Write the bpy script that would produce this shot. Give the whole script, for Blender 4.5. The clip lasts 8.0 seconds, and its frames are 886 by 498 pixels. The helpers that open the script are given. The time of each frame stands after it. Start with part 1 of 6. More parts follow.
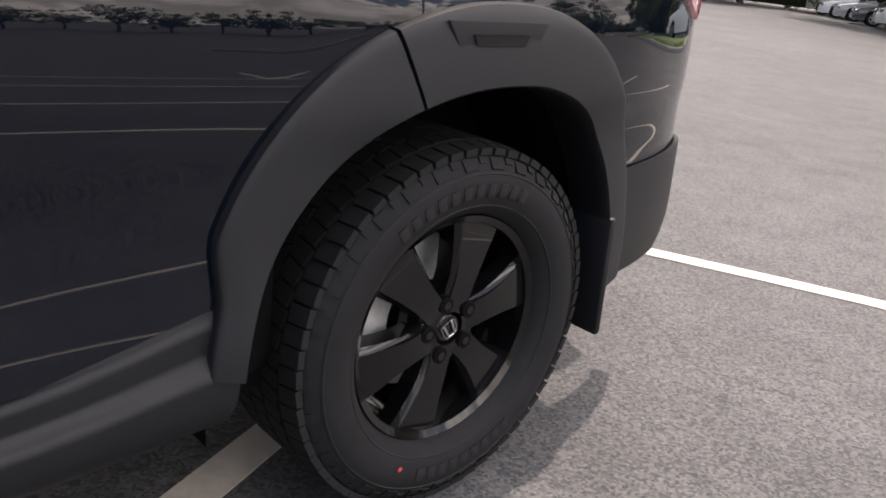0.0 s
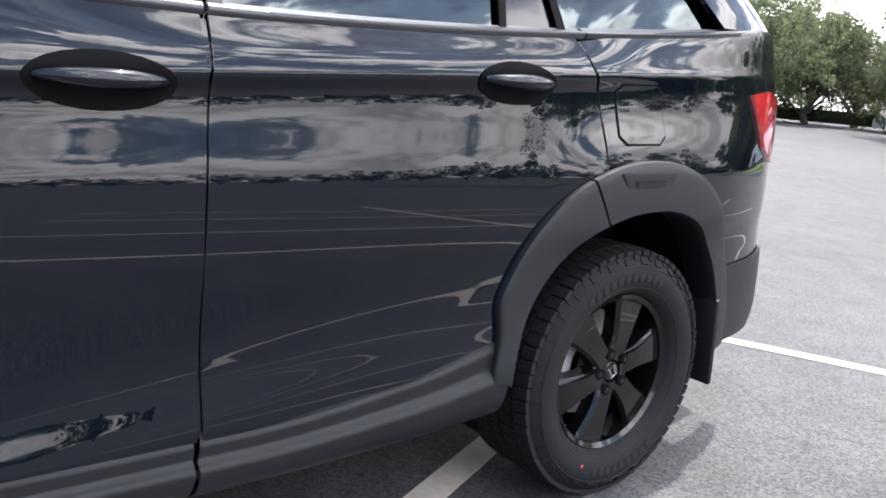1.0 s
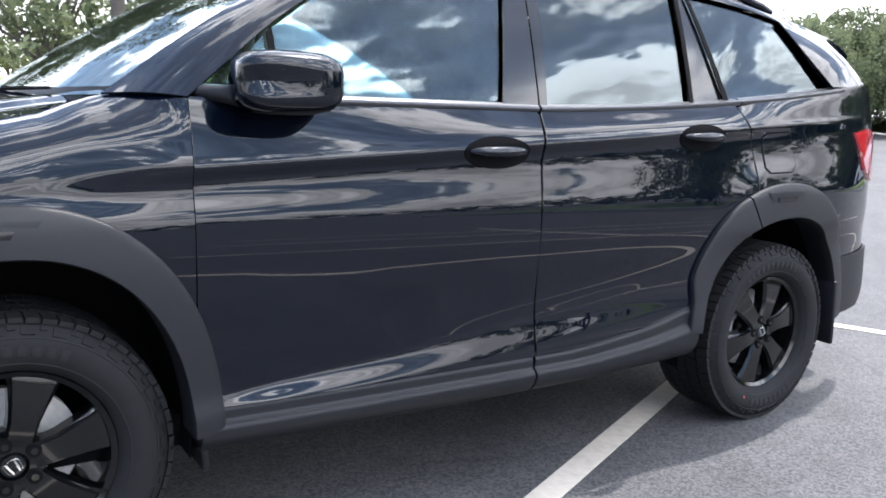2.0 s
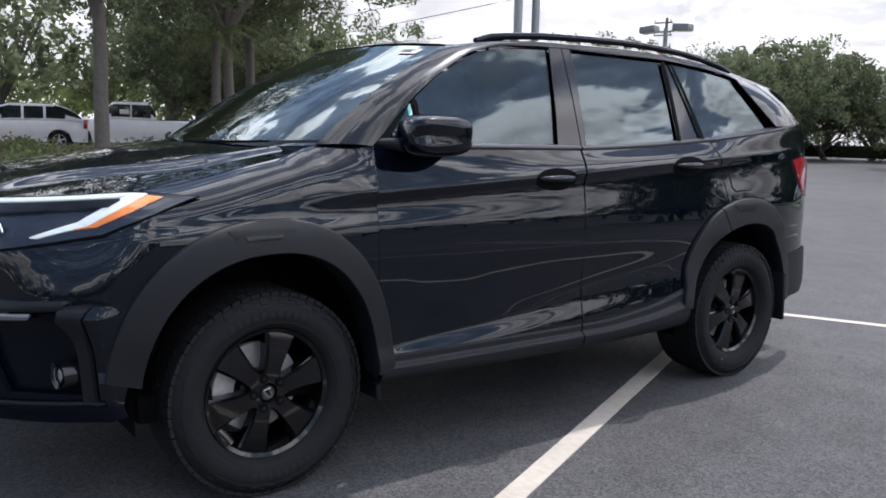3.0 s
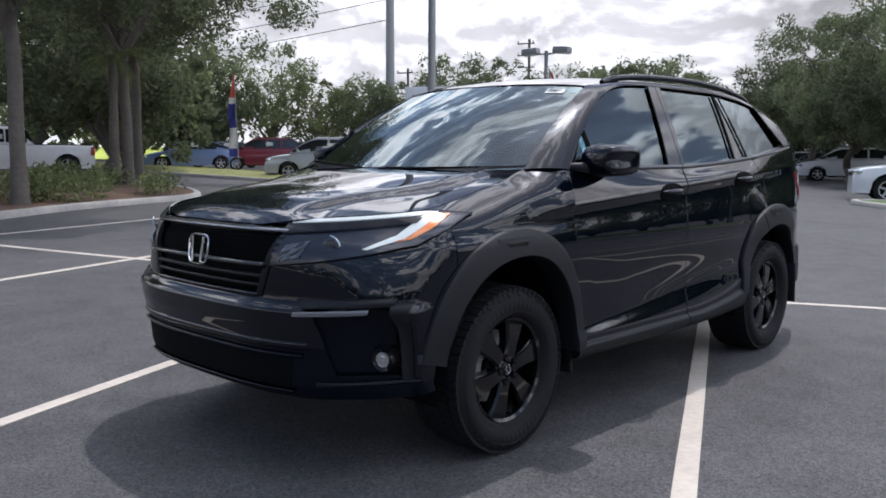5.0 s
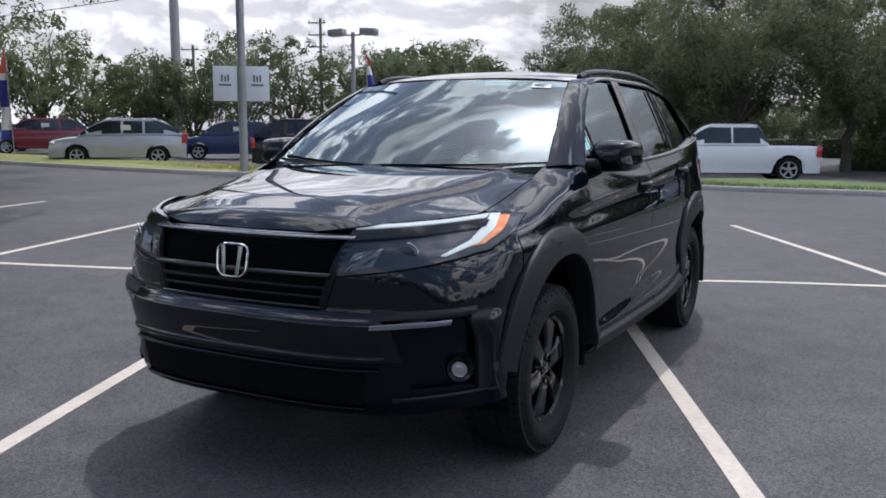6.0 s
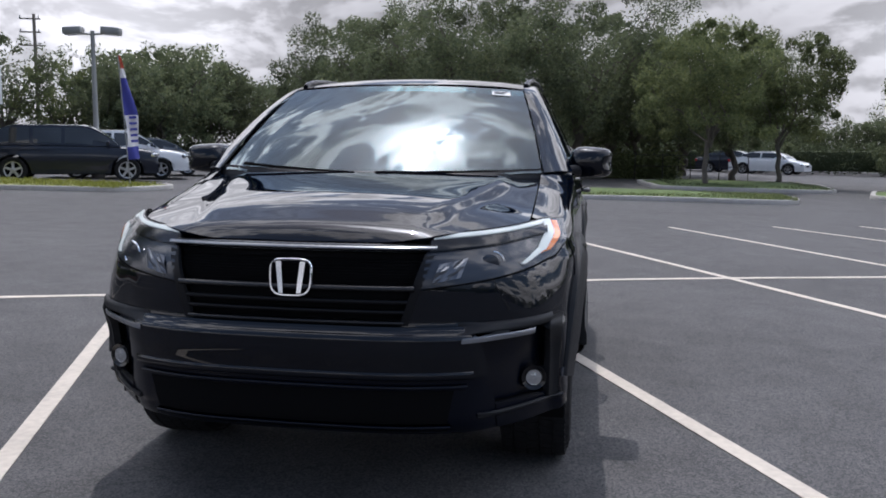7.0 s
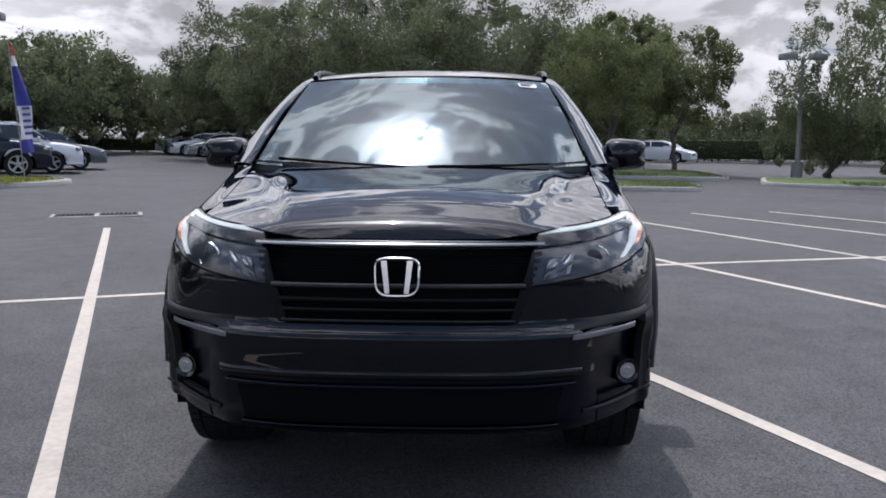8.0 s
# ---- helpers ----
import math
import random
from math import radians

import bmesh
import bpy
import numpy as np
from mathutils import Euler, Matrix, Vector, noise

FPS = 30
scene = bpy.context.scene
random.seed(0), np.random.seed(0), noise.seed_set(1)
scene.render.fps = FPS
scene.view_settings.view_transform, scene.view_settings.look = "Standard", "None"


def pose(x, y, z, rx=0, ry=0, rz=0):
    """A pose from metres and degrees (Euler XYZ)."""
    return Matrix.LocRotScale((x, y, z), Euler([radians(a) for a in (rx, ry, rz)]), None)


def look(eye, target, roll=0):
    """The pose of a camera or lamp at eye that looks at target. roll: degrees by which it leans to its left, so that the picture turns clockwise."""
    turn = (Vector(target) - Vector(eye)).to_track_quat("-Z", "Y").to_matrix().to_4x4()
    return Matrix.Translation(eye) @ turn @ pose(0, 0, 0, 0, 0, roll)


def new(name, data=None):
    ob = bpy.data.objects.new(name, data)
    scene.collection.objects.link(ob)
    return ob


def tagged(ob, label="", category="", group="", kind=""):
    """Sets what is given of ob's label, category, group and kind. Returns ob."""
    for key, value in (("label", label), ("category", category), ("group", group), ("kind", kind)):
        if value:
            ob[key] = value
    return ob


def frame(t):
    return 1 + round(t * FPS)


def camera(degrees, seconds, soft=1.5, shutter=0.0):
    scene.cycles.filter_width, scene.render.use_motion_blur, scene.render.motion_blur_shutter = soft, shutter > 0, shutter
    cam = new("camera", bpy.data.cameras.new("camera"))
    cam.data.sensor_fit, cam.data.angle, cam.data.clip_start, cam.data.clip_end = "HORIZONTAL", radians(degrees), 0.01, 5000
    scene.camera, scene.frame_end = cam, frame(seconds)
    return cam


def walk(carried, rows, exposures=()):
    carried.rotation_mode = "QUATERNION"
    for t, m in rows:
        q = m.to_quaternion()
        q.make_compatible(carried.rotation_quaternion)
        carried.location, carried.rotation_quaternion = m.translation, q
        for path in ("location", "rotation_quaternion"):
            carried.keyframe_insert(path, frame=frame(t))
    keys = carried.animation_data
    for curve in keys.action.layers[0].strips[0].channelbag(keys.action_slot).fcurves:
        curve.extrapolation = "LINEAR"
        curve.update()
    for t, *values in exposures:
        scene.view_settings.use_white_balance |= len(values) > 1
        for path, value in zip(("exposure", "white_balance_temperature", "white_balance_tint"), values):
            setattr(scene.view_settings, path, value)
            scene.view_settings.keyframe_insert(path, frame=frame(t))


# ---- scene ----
cam = camera(56.0, 8.0, soft=1.8)
PATH = [
    (0, (1.984, 0.333, 1.067), (0.637, 1.655, 0.407), 6.6),
    (0.3, (2.084, 0.183, 1.091), (0.723, 1.518, 0.488), 6.4),
    (0.5, (2.173, -0.005, 1.116), (0.787, 1.34, 0.595), 6.1),
    (1, (2.426, -0.479, 1.179), (0.902, 0.752, 0.779), 5.0),
    (1.5, (2.764, -1.031, 1.212), (1.128, 0.062, 0.857), 3.6),
    (2, (3.036, -1.59, 1.272), (1.39, -0.512, 0.926), 2.3),
    (3.5, (3.774, -3.102, 1.308), (2.234, -1.846, 1.082), 1.4),
    (4, (3.796, -3.484, 1.308), (2.292, -2.18, 1.107), 1.7),
    (4.2, (3.717, -3.67, 1.286), (2.237, -2.339, 1.09), 1.6),
    (5.5, (2.784, -4.539, 1.37), (1.58, -2.963, 1.114), -0.2),
    (6, (2.231, -4.816, 1.399), (1.294, -3.069, 1.13), 0.2),
    (6.5, (1.599, -5.1, 1.38), (0.966, -3.219, 1.136), 0.5),
    (7, (1.008, -5.14, 1.377), (0.676, -3.182, 1.134), 0.5),
    (7.5, (0.498, -5.172, 1.373), (0.37, -3.19, 1.134), 0.1),
    (8, (0.253, -5.151, 1.386), (0.183, -3.17, 1.122), 0.2),
]
walk(cam, [(t, look(eye, target, roll)) for t, eye, target, roll in PATH],
     [(0.0, 0.06, 7050, 19), (0.5, 0.36, 6450, 15), (1.0, 0.62, 6250, 14), (1.5, 0.58, 6050, 13), (2.0, 0.55, 5950, 13), (3.5, -1.08, 5950, 16), (5.5, -0.95, 5900, 16), (6.5, -1.13, 5900, 16), (8.0, -1.05, 5900, 16)])

# ---- light ----
SUN = Vector((-0.10, 0.40, 0.91)).normalized()
sun_elev = math.asin(SUN.z)
sun_ob = new("sun", bpy.data.lights.new("sun", "SUN"))
sun_ob.data.energy, sun_ob.data.angle, sun_ob.data.color = 4.7, radians(0.6), (1.0, 0.93, 0.825)
sun_ob.matrix_world = look((0, 0, 30), Vector((0, 0, 30)) - SUN)
scene.view_settings.exposure = 0.0


def build_world():
    world = bpy.data.worlds.new("sky")
    scene.world = world
    world.use_nodes = True
    nt = world.node_tree
    nt.nodes.clear()
    N, L = nt.nodes.new, nt.links.new

    def put(socket, value):
        if isinstance(value, bpy.types.NodeSocket):
            L(value, socket)
        else:
            socket.default_value = value

    def vec(op, a, b=None, scale=None):
        n = N("ShaderNodeVectorMath")
        n.operation = op
        put(n.inputs[0], a)
        if b is not None:
            put(n.inputs[1], b)
        if scale is not None:
            put(n.inputs["Scale"], scale)
        return n.outputs["Value" if op == "DOT_PRODUCT" else "Vector"]

    def calc(op, a, b=0.0, c=0.0):
        n = N("ShaderNodeMath")
        n.operation = op
        for k, v in enumerate((a, b, c)):
            put(n.inputs[k], v)
        return n.outputs[0]

    def ease(value, a, b, lo, hi):
        n = N("ShaderNodeMapRange")
        n.interpolation_type = "SMOOTHSTEP"
        for k, v in zip(("From Min", "From Max", "To Min", "To Max"), (a, b, lo, hi)):
            n.inputs[k].default_value = v
        put(n.inputs["Value"], value)
        return n.outputs[0]

    def ramp(value, stops):
        n = N("ShaderNodeValToRGB")
        e = n.color_ramp.elements
        while len(e) < len(stops):
            e.new(0.5)
        for el, (p, c) in zip(e, stops):
            el.position, el.color = p, (*c, 1)
        put(n.inputs[0], value)
        return n.outputs[0]

    sky = N("ShaderNodeTexSky")
    sky.sky_type, sky.sun_disc = "NISHITA", False
    sky.sun_elevation, sky.sun_rotation = sun_elev, math.atan2(SUN.x, SUN.y)
    sky.air_density, sky.dust_density, sky.ozone_density = 1.0, 4.0, 1.5
    blue = vec("SCALE", sky.outputs[0], scale=0.15)
    d = N("ShaderNodeTexCoord").outputs["Generated"]
    sep = N("ShaderNodeSeparateXYZ")
    L(d, sep.inputs[0])
    x, z = sep.outputs[0], calc("MAXIMUM", sep.outputs[2], 0.0)

    def billows(offset):
        n = N("ShaderNodeTexNoise")
        L(vec("ADD", vec("MULTIPLY", d, (1.0, 1.0, 1.9)), offset), n.inputs["Vector"])
        for k, v in (("Scale", 4.6), ("Detail", 10.0), ("Roughness", 0.57), ("Distortion", 0.3)):
            n.inputs[k].default_value = v
        return n.outputs["Fac"]

    base = Vector((3.1, 1.7, 0.4))
    puff = billows(tuple(base))
    toward = billows(tuple(base + Vector((SUN.x, SUN.y, 1.2)).normalized() * 0.026))
    # more cover low down, fewer clouds over the open side of the lot
    cover = calc("MULTIPLY", ease(z, 0.10, 0.5, 0.24, -0.005), ease(x, 0.1, 0.7, 1.0, 0.35))
    cover = calc("ADD", cover, ease(z, 0.6, 0.9, 0.0, 0.008))
    # the sky clears towards the near end of the lot
    cover = calc("ADD", cover, ease(sep.outputs[1], -0.7, 0.05, -0.16, 0.0))
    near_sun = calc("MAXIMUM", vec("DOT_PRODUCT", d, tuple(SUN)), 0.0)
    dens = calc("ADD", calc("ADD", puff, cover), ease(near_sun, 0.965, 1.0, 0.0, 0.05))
    mask = ramp(dens, [(0.30, (0.14, 0.14, 0.14)), (0.495, (0.24, 0.24, 0.24)), (0.525, (1, 1, 1))])
    # thin edges shine, thick middles are grey; the sides turned to the sun are brighter
    tone = ramp(dens, [(0.40, (0.72, 0.95, 1.28)), (0.49, (0.9, 1.05, 1.22)), (0.53, (1.23, 1.21, 1.16)), (0.66, (1.08, 1.05, 1.01)), (0.88, (0.74, 0.725, 0.705))])
    relief = ease(calc("SUBTRACT", puff, toward), -0.045, 0.06, 0.74, 1.34)
    # clouds are set brighter higher up and towards +x
    bright = calc("MULTIPLY", ease(z, 0.13, 0.40, 1.6, 3.2), ease(x, 0.15, 0.55, 0.95, 1.6))
    # the low sky down the lot is duller, the low sky on the shaded side whiter
    ahead = calc("MULTIPLY", ease(vec("DOT_PRODUCT", d, (0.12, 0.99, 0.0)), 0.80, 0.95, 0.0, 1.0), ease(z, 0.15, 0.30, 1.0, 0.0))
    bright = calc("MULTIPLY", bright, calc("MULTIPLY_ADD", ahead, -0.34, 1.0))
    bright = calc("MULTIPLY", bright, ease(x, -0.65, -0.3, 1.38, 1.0))
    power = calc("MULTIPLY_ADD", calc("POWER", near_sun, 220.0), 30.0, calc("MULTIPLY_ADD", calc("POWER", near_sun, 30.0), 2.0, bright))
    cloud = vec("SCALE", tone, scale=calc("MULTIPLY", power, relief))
    mix = N("ShaderNodeMix")
    mix.data_type = "RGBA"
    L(mask, mix.inputs["Factor"])
    L(blue, mix.inputs[6])
    L(cloud, mix.inputs[7])
    bg, out = N("ShaderNodeBackground"), N("ShaderNodeOutputWorld")
    L(mix.outputs[2], bg.inputs["Color"])
    L(bg.outputs[0], out.inputs[0])


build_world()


# ---- materials ----
def material(name, color, rough=0.5, metal=0.0, coat=0.0, var=0.0, scale=20.0, bump=0.0, bump_scale=200.0, spec=0.5, transmission=0.0, coat_ior=1.5,
             emit=0.0, stain=None, random_tint=0.0):
    """A principled material with colour variation at two scales and fine relief."""
    m = bpy.data.materials.new(name)
    m.use_nodes = True
    nt = m.node_tree
    N, L = nt.nodes.new, nt.links.new
    b = nt.nodes["Principled BSDF"]
    b.inputs["Base Color"].default_value = (*color, 1)
    b.inputs["Roughness"].default_value, b.inputs["Metallic"].default_value = rough, metal
    b.inputs["Coat Weight"].default_value, b.inputs["Coat Roughness"].default_value = coat, 0.015
    b.inputs["Coat IOR"].default_value = coat_ior
    b.inputs["Specular IOR Level"].default_value = spec
    b.inputs["Transmission Weight"].default_value = transmission
    if emit:
        b.inputs["Emission Color"].default_value, b.inputs["Emission Strength"].default_value = (*color, 1), emit
    tc = N("ShaderNodeTexCoord")
    if var or random_tint:
        big, fine = N("ShaderNodeTexNoise"), N("ShaderNodeTexNoise")
        for n, sc, det in ((big, scale * 0.12, 4), (fine, scale, 6)):
            L(tc.outputs["Object"], n.inputs["Vector"])
            n.inputs["Scale"].default_value, n.inputs["Detail"].default_value = sc, det
        s = N("ShaderNodeMath")
        s.operation = "ADD"
        L(big.outputs["Fac"], s.inputs[0])
        L(fine.outputs["Fac"], s.inputs[1])
        last = s.outputs[0]
        rng = N("ShaderNodeMapRange")
        rng.inputs["From Min"].default_value, rng.inputs["From Max"].default_value = 0.6, 1.4
        rng.inputs["To Min"].default_value, rng.inputs["To Max"].default_value = 1 - var, 1 + var
        L(last, rng.inputs["Value"])
        val = rng.outputs[0]
        if random_tint:
            oi = N("ShaderNodeObjectInfo")
            r2 = N("ShaderNodeMapRange")
            r2.inputs["To Min"].default_value, r2.inputs["To Max"].default_value = 1 - random_tint, 1 + random_tint
            L(oi.outputs["Random"], r2.inputs["Value"])
            mm = N("ShaderNodeMath")
            mm.operation = "MULTIPLY"
            L(val, mm.inputs[0])
            L(r2.outputs[0], mm.inputs[1])
            val = mm.outputs[0]
        sc = N("ShaderNodeVectorMath")
        sc.operation = "SCALE"
        sc.inputs[0].default_value = color
        L(val, sc.inputs["Scale"])
        L(sc.outputs[0], b.inputs["Base Color"])
    if bump:
        n = N("ShaderNodeTexNoise")
        L(tc.outputs["Object"], n.inputs["Vector"])
        n.inputs["Scale"].default_value, n.inputs["Detail"].default_value = bump_scale, 5
        bp = N("ShaderNodeBump")
        bp.inputs["Strength"].default_value, bp.inputs["Distance"].default_value = bump, 0.003
        L(n.outputs["Fac"], bp.inputs["Height"])
        L(bp.outputs[0], b.inputs["Normal"])
    return m


def asphalt_material():
    m = bpy.data.materials.new("asphalt")
    m.use_nodes = True
    nt = m.node_tree
    N, L = nt.nodes.new, nt.links.new
    b = nt.nodes["Principled BSDF"]
    b.inputs["Roughness"].default_value = 0.8
    b.inputs["Specular IOR Level"].default_value = 0.35
    tc = N("ShaderNodeTexCoord")

    def tex(kind, scale, detail=3.0):
        n = N(kind)
        L(tc.outputs["Object"], n.inputs["Vector"])
        n.inputs["Scale"].default_value = scale
        if "Noise" in kind:
            n.inputs["Detail"].default_value = detail
        return n
    stones, fine, patch, blotch = tex("ShaderNodeTexVoronoi", 125), tex("ShaderNodeTexNoise", 260, 4), tex("ShaderNodeTexNoise", 0.35, 5), tex("ShaderNodeTexNoise", 3.0, 6)
    r = N("ShaderNodeValToRGB")
    r.color_ramp.elements[0].color, r.color_ramp.elements[1].color = (0.030, 0.031, 0.035, 1), (0.108, 0.104, 0.102, 1)
    r.color_ramp.elements[0].position, r.color_ramp.elements[1].position = 0.15, 0.95
    L(stones.outputs["Color"], r.inputs[0])
    mul = N("ShaderNodeMapRange")
    mul.inputs["From Min"].default_value, mul.inputs["From Max"].default_value = 0.6, 1.4
    mul.inputs["To Min"].default_value, mul.inputs["To Max"].default_value = 0.66, 1.34
    ad = N("ShaderNodeMath")
    ad.operation = "ADD"
    L(patch.outputs["Fac"], ad.inputs[0])
    L(blotch.outputs["Fac"], ad.inputs[1])
    L(ad.outputs[0], mul.inputs["Value"])
    sc = N("ShaderNodeVectorMath")
    sc.operation = "SCALE"
    L(r.outputs[0], sc.inputs[0])
    L(mul.outputs[0], sc.inputs["Scale"])
    # hairline cracks
    crk = N("ShaderNodeTexVoronoi")
    crk.feature = "DISTANCE_TO_EDGE"
    crk.inputs["Scale"].default_value = 0.33
    warp = tex("ShaderNodeTexNoise", 2.5, 5)
    wm = N("ShaderNodeMixRGB")
    wm.inputs[0].default_value = 0.25
    L(tc.outputs["Object"], wm.inputs[1])
    L(warp.outputs["Color"], wm.inputs[2])
    L(wm.outputs[0], crk.inputs["Vector"])
    cr = N("ShaderNodeMapRange")
    cr.inputs["From Min"].default_value, cr.inputs["From Max"].default_value = 0.0, 0.0025
    cr.inputs["To Min"].default_value = 0.72
    L(crk.outputs["Distance"], cr.inputs["Value"])
    s2 = N("ShaderNodeVectorMath")
    s2.operation = "SCALE"
    L(sc.outputs[0], s2.inputs[0])
    L(cr.outputs[0], s2.inputs["Scale"])
    L(s2.outputs[0], b.inputs["Base Color"])
    bp = N("ShaderNodeBump")
    bp.inputs["Strength"].default_value, bp.inputs["Distance"].default_value = 0.36, 0.003
    L(stones.outputs["Distance"], bp.inputs["Height"])
    bp2 = N("ShaderNodeBump")
    bp2.inputs["Strength"].default_value, bp2.inputs["Distance"].default_value = 0.3, 0.003
    L(fine.outputs["Fac"], bp2.inputs["Height"])
    L(bp.outputs[0], bp2.inputs["Normal"])
    L(bp2.outputs[0], b.inputs["Normal"])
    return m


def leaf_material(name, color):
    m = bpy.data.materials.new(name)
    m.use_nodes = True
    nt = m.node_tree
    N, L = nt.nodes.new, nt.links.new
    b = nt.nodes["Principled BSDF"]
    b.inputs["Roughness"].default_value = 0.6
    b.inputs["Specular IOR Level"].default_value = 0.2
    geo, oi = N("ShaderNodeNewGeometry"), N("ShaderNodeObjectInfo")
    ramp = N("ShaderNodeValToRGB")
    e = ramp.color_ramp.elements
    e[0].color = (color[0] * 0.62, color[1] * 0.66, color[2] * 0.66, 1)
    e[1].color = (color[0] * 1.4, color[1] * 1.35, color[2] * 1.15, 1)
    L(geo.outputs["Random Per Island"], ramp.inputs[0])
    rng = N("ShaderNodeMapRange")
    rng.inputs["To Min"].default_value, rng.inputs["To Max"].default_value = 0.75, 1.25
    L(oi.outputs["Random"], rng.inputs["Value"])
    sc = N("ShaderNodeVectorMath")
    sc.operation = "SCALE"
    L(ramp.outputs[0], sc.inputs[0])
    L(rng.outputs[0], sc.inputs["Scale"])
    L(sc.outputs[0], b.inputs["Base Color"])
    tr = N("ShaderNodeBsdfTranslucent")
    L(sc.outputs[0], tr.inputs["Color"])
    mx = N("ShaderNodeMixShader")
    mx.inputs[0].default_value = 0.45
    L(b.outputs[0], mx.inputs[1])
    L(tr.outputs[0], mx.inputs[2])
    L(mx.outputs[0], nt.nodes["Material Output"].inputs["Surface"])
    return m


def glass_material(name, tint, through_amount, ior=1.9):
    """Tinted window glass: a clear-coat reflection over a tinted pane."""
    m = bpy.data.materials.new(name)
    m.use_nodes = True
    nt = m.node_tree
    N, L = nt.nodes.new, nt.links.new
    nt.nodes.remove(nt.nodes["Principled BSDF"])
    gl, tr, mx, fr = N("ShaderNodeBsdfGlossy"), N("ShaderNodeBsdfTransparent"), N("ShaderNodeMixShader"), N("ShaderNodeFresnel")
    gl.inputs["Roughness"].default_value = 0.015
    gl.inputs["Color"].default_value = (0.86, 0.97, 1.0, 1)
    tr.inputs["Color"].default_value = (*[c * through_amount for c in tint], 1)
    fr.inputs["IOR"].default_value = ior
    L(fr.outputs[0], mx.inputs[0])
    L(tr.outputs[0], mx.inputs[1])
    L(gl.outputs[0], mx.inputs[2])
    L(mx.outputs[0], nt.nodes["Material Output"].inputs["Surface"])
    return m


PAINT = material("black_paint", (0.0009, 0.0022, 0.0058), rough=0.5, coat=1.0, coat_ior=1.46, var=0.1, scale=60, spec=0.0)
CLADDING = material("black_plastic", (0.0066, 0.0073, 0.0096), spec=0.28, rough=0.52, var=0.12, scale=90, bump=0.12, bump_scale=900)
GLOSS = material("gloss_black_trim", (0.005, 0.005, 0.006), rough=0.12, coat=0.15, spec=0.35)
DARK = material("dark_cavity", (0.003, 0.003, 0.0035), rough=0.9, spec=0.1)
TRIM = material("satin_window_trim", (0.06, 0.06, 0.065), rough=0.28, metal=0.6)
CHROME = material("chrome", (0.62, 0.63, 0.65), rough=0.08, metal=1.0)
RUBBER = material("tyre_rubber", (0.010, 0.010, 0.011), rough=0.75, spec=0.22, var=0.25, scale=30, bump=0.25, bump_scale=350)
LETTER = material("moulded_rubber", (0.0115, 0.0115, 0.0125), rough=0.7, spec=0.25, var=0.15, scale=40)
WHEEL = material("black_alloy", (0.0035, 0.0035, 0.004), rough=0.14, coat=0.5, spec=0.15)
BRAKE = material("brake_steel", (0.55, 0.54, 0.52), rough=0.5, metal=0.3, var=0.2, scale=60)
GLASS_CLEAR = glass_material("windscreen_glass", (0.72, 0.86, 0.86), 0.85)
GLASS_SIDE = glass_material("side_glass", (0.72, 0.86, 0.86), 0.85, 1.62)
GLASS_DARK = glass_material("privacy_glass", (0.40, 0.42, 0.45), 0.35, 1.62)
RED_LENS = material("red_lens", (0.42, 0.012, 0.02), rough=0.08, coat=1.0)
AMBER = material("amber_lens", (0.75, 0.20, 0.03), rough=0.15, coat=1.0)
WHITE_LED = material("daytime_light", (0.50, 0.54, 0.52), rough=0.2, emit=0.62)
DARK_CHROME = material("dark_chrome", (0.20, 0.205, 0.215), rough=0.16, metal=1.0)
LAMP_INNER = material("lamp_inner_reflector", (0.13, 0.138, 0.155), rough=0.38, metal=1.0)
LAMP_CHROME = material("lamp_reflector", (0.60, 0.63, 0.66), rough=0.15, metal=1.0)
SMOKE = material("smoked_lamp_housing", (0.016, 0.020, 0.030), rough=0.2, coat=0.22)
RECESS = material("dark_plastic_recess", (0.003, 0.0033, 0.005), rough=0.4, spec=0.2, var=0.1, scale=60)
STRIP = material("clear_light_strip", (0.22, 0.225, 0.24), rough=0.25, metal=0.6)
GREEN_PAPER = material("green_label", (0.22, 0.34, 0.33), rough=0.7)
INTERIOR = material("interior_cloth", (0.03, 0.03, 0.032), rough=0.85, var=0.2, scale=40)
PAPER = material("paper", (0.72, 0.72, 0.70), rough=0.7, var=0.05)
INK = material("dark_ink", (0.12, 0.12, 0.13), rough=0.7)
SATIN = material("satin_black_bumper", (0.0015, 0.0027, 0.0075), rough=0.26, spec=0.2, var=0.1, scale=60)
ASPHALT = asphalt_material()
LINE_PAINT = material("line_paint", (0.48, 0.43, 0.365), rough=0.7, var=0.2, scale=26, bump=0.3, bump_scale=140)
CONCRETE = material("kerb_concrete", (0.35, 0.335, 0.31), rough=0.85, var=0.2, scale=9, bump=0.3, bump_scale=60)
GRASS = material("turf", (0.075, 0.115, 0.028), rough=0.9, var=0.35, scale=6, bump=0.6, bump_scale=40)
DRY_TURF = material("dry_turf", (0.17, 0.18, 0.05), rough=0.9, var=0.35, scale=6, bump=0.6, bump_scale=40)
FIELD = material("meadow", (0.34, 0.40, 0.04), rough=0.9, var=0.2, scale=0.8)
MULCH = material("mulch", (0.10, 0.055, 0.032), rough=0.95, var=0.35, scale=14, bump=0.8, bump_scale=30)
BARK_PALE = material("pale_bark", (0.115, 0.10, 0.085), rough=0.9, var=0.3, scale=12, bump=0.8, bump_scale=25)
BARK = material("bark", (0.11, 0.095, 0.08), rough=0.9, var=0.35, scale=12, bump=0.8, bump_scale=25)
LEAF = leaf_material("oak_leaf", (0.140, 0.164, 0.098))
LEAF_LIGHT = leaf_material("light_leaf", (0.158, 0.184, 0.090))
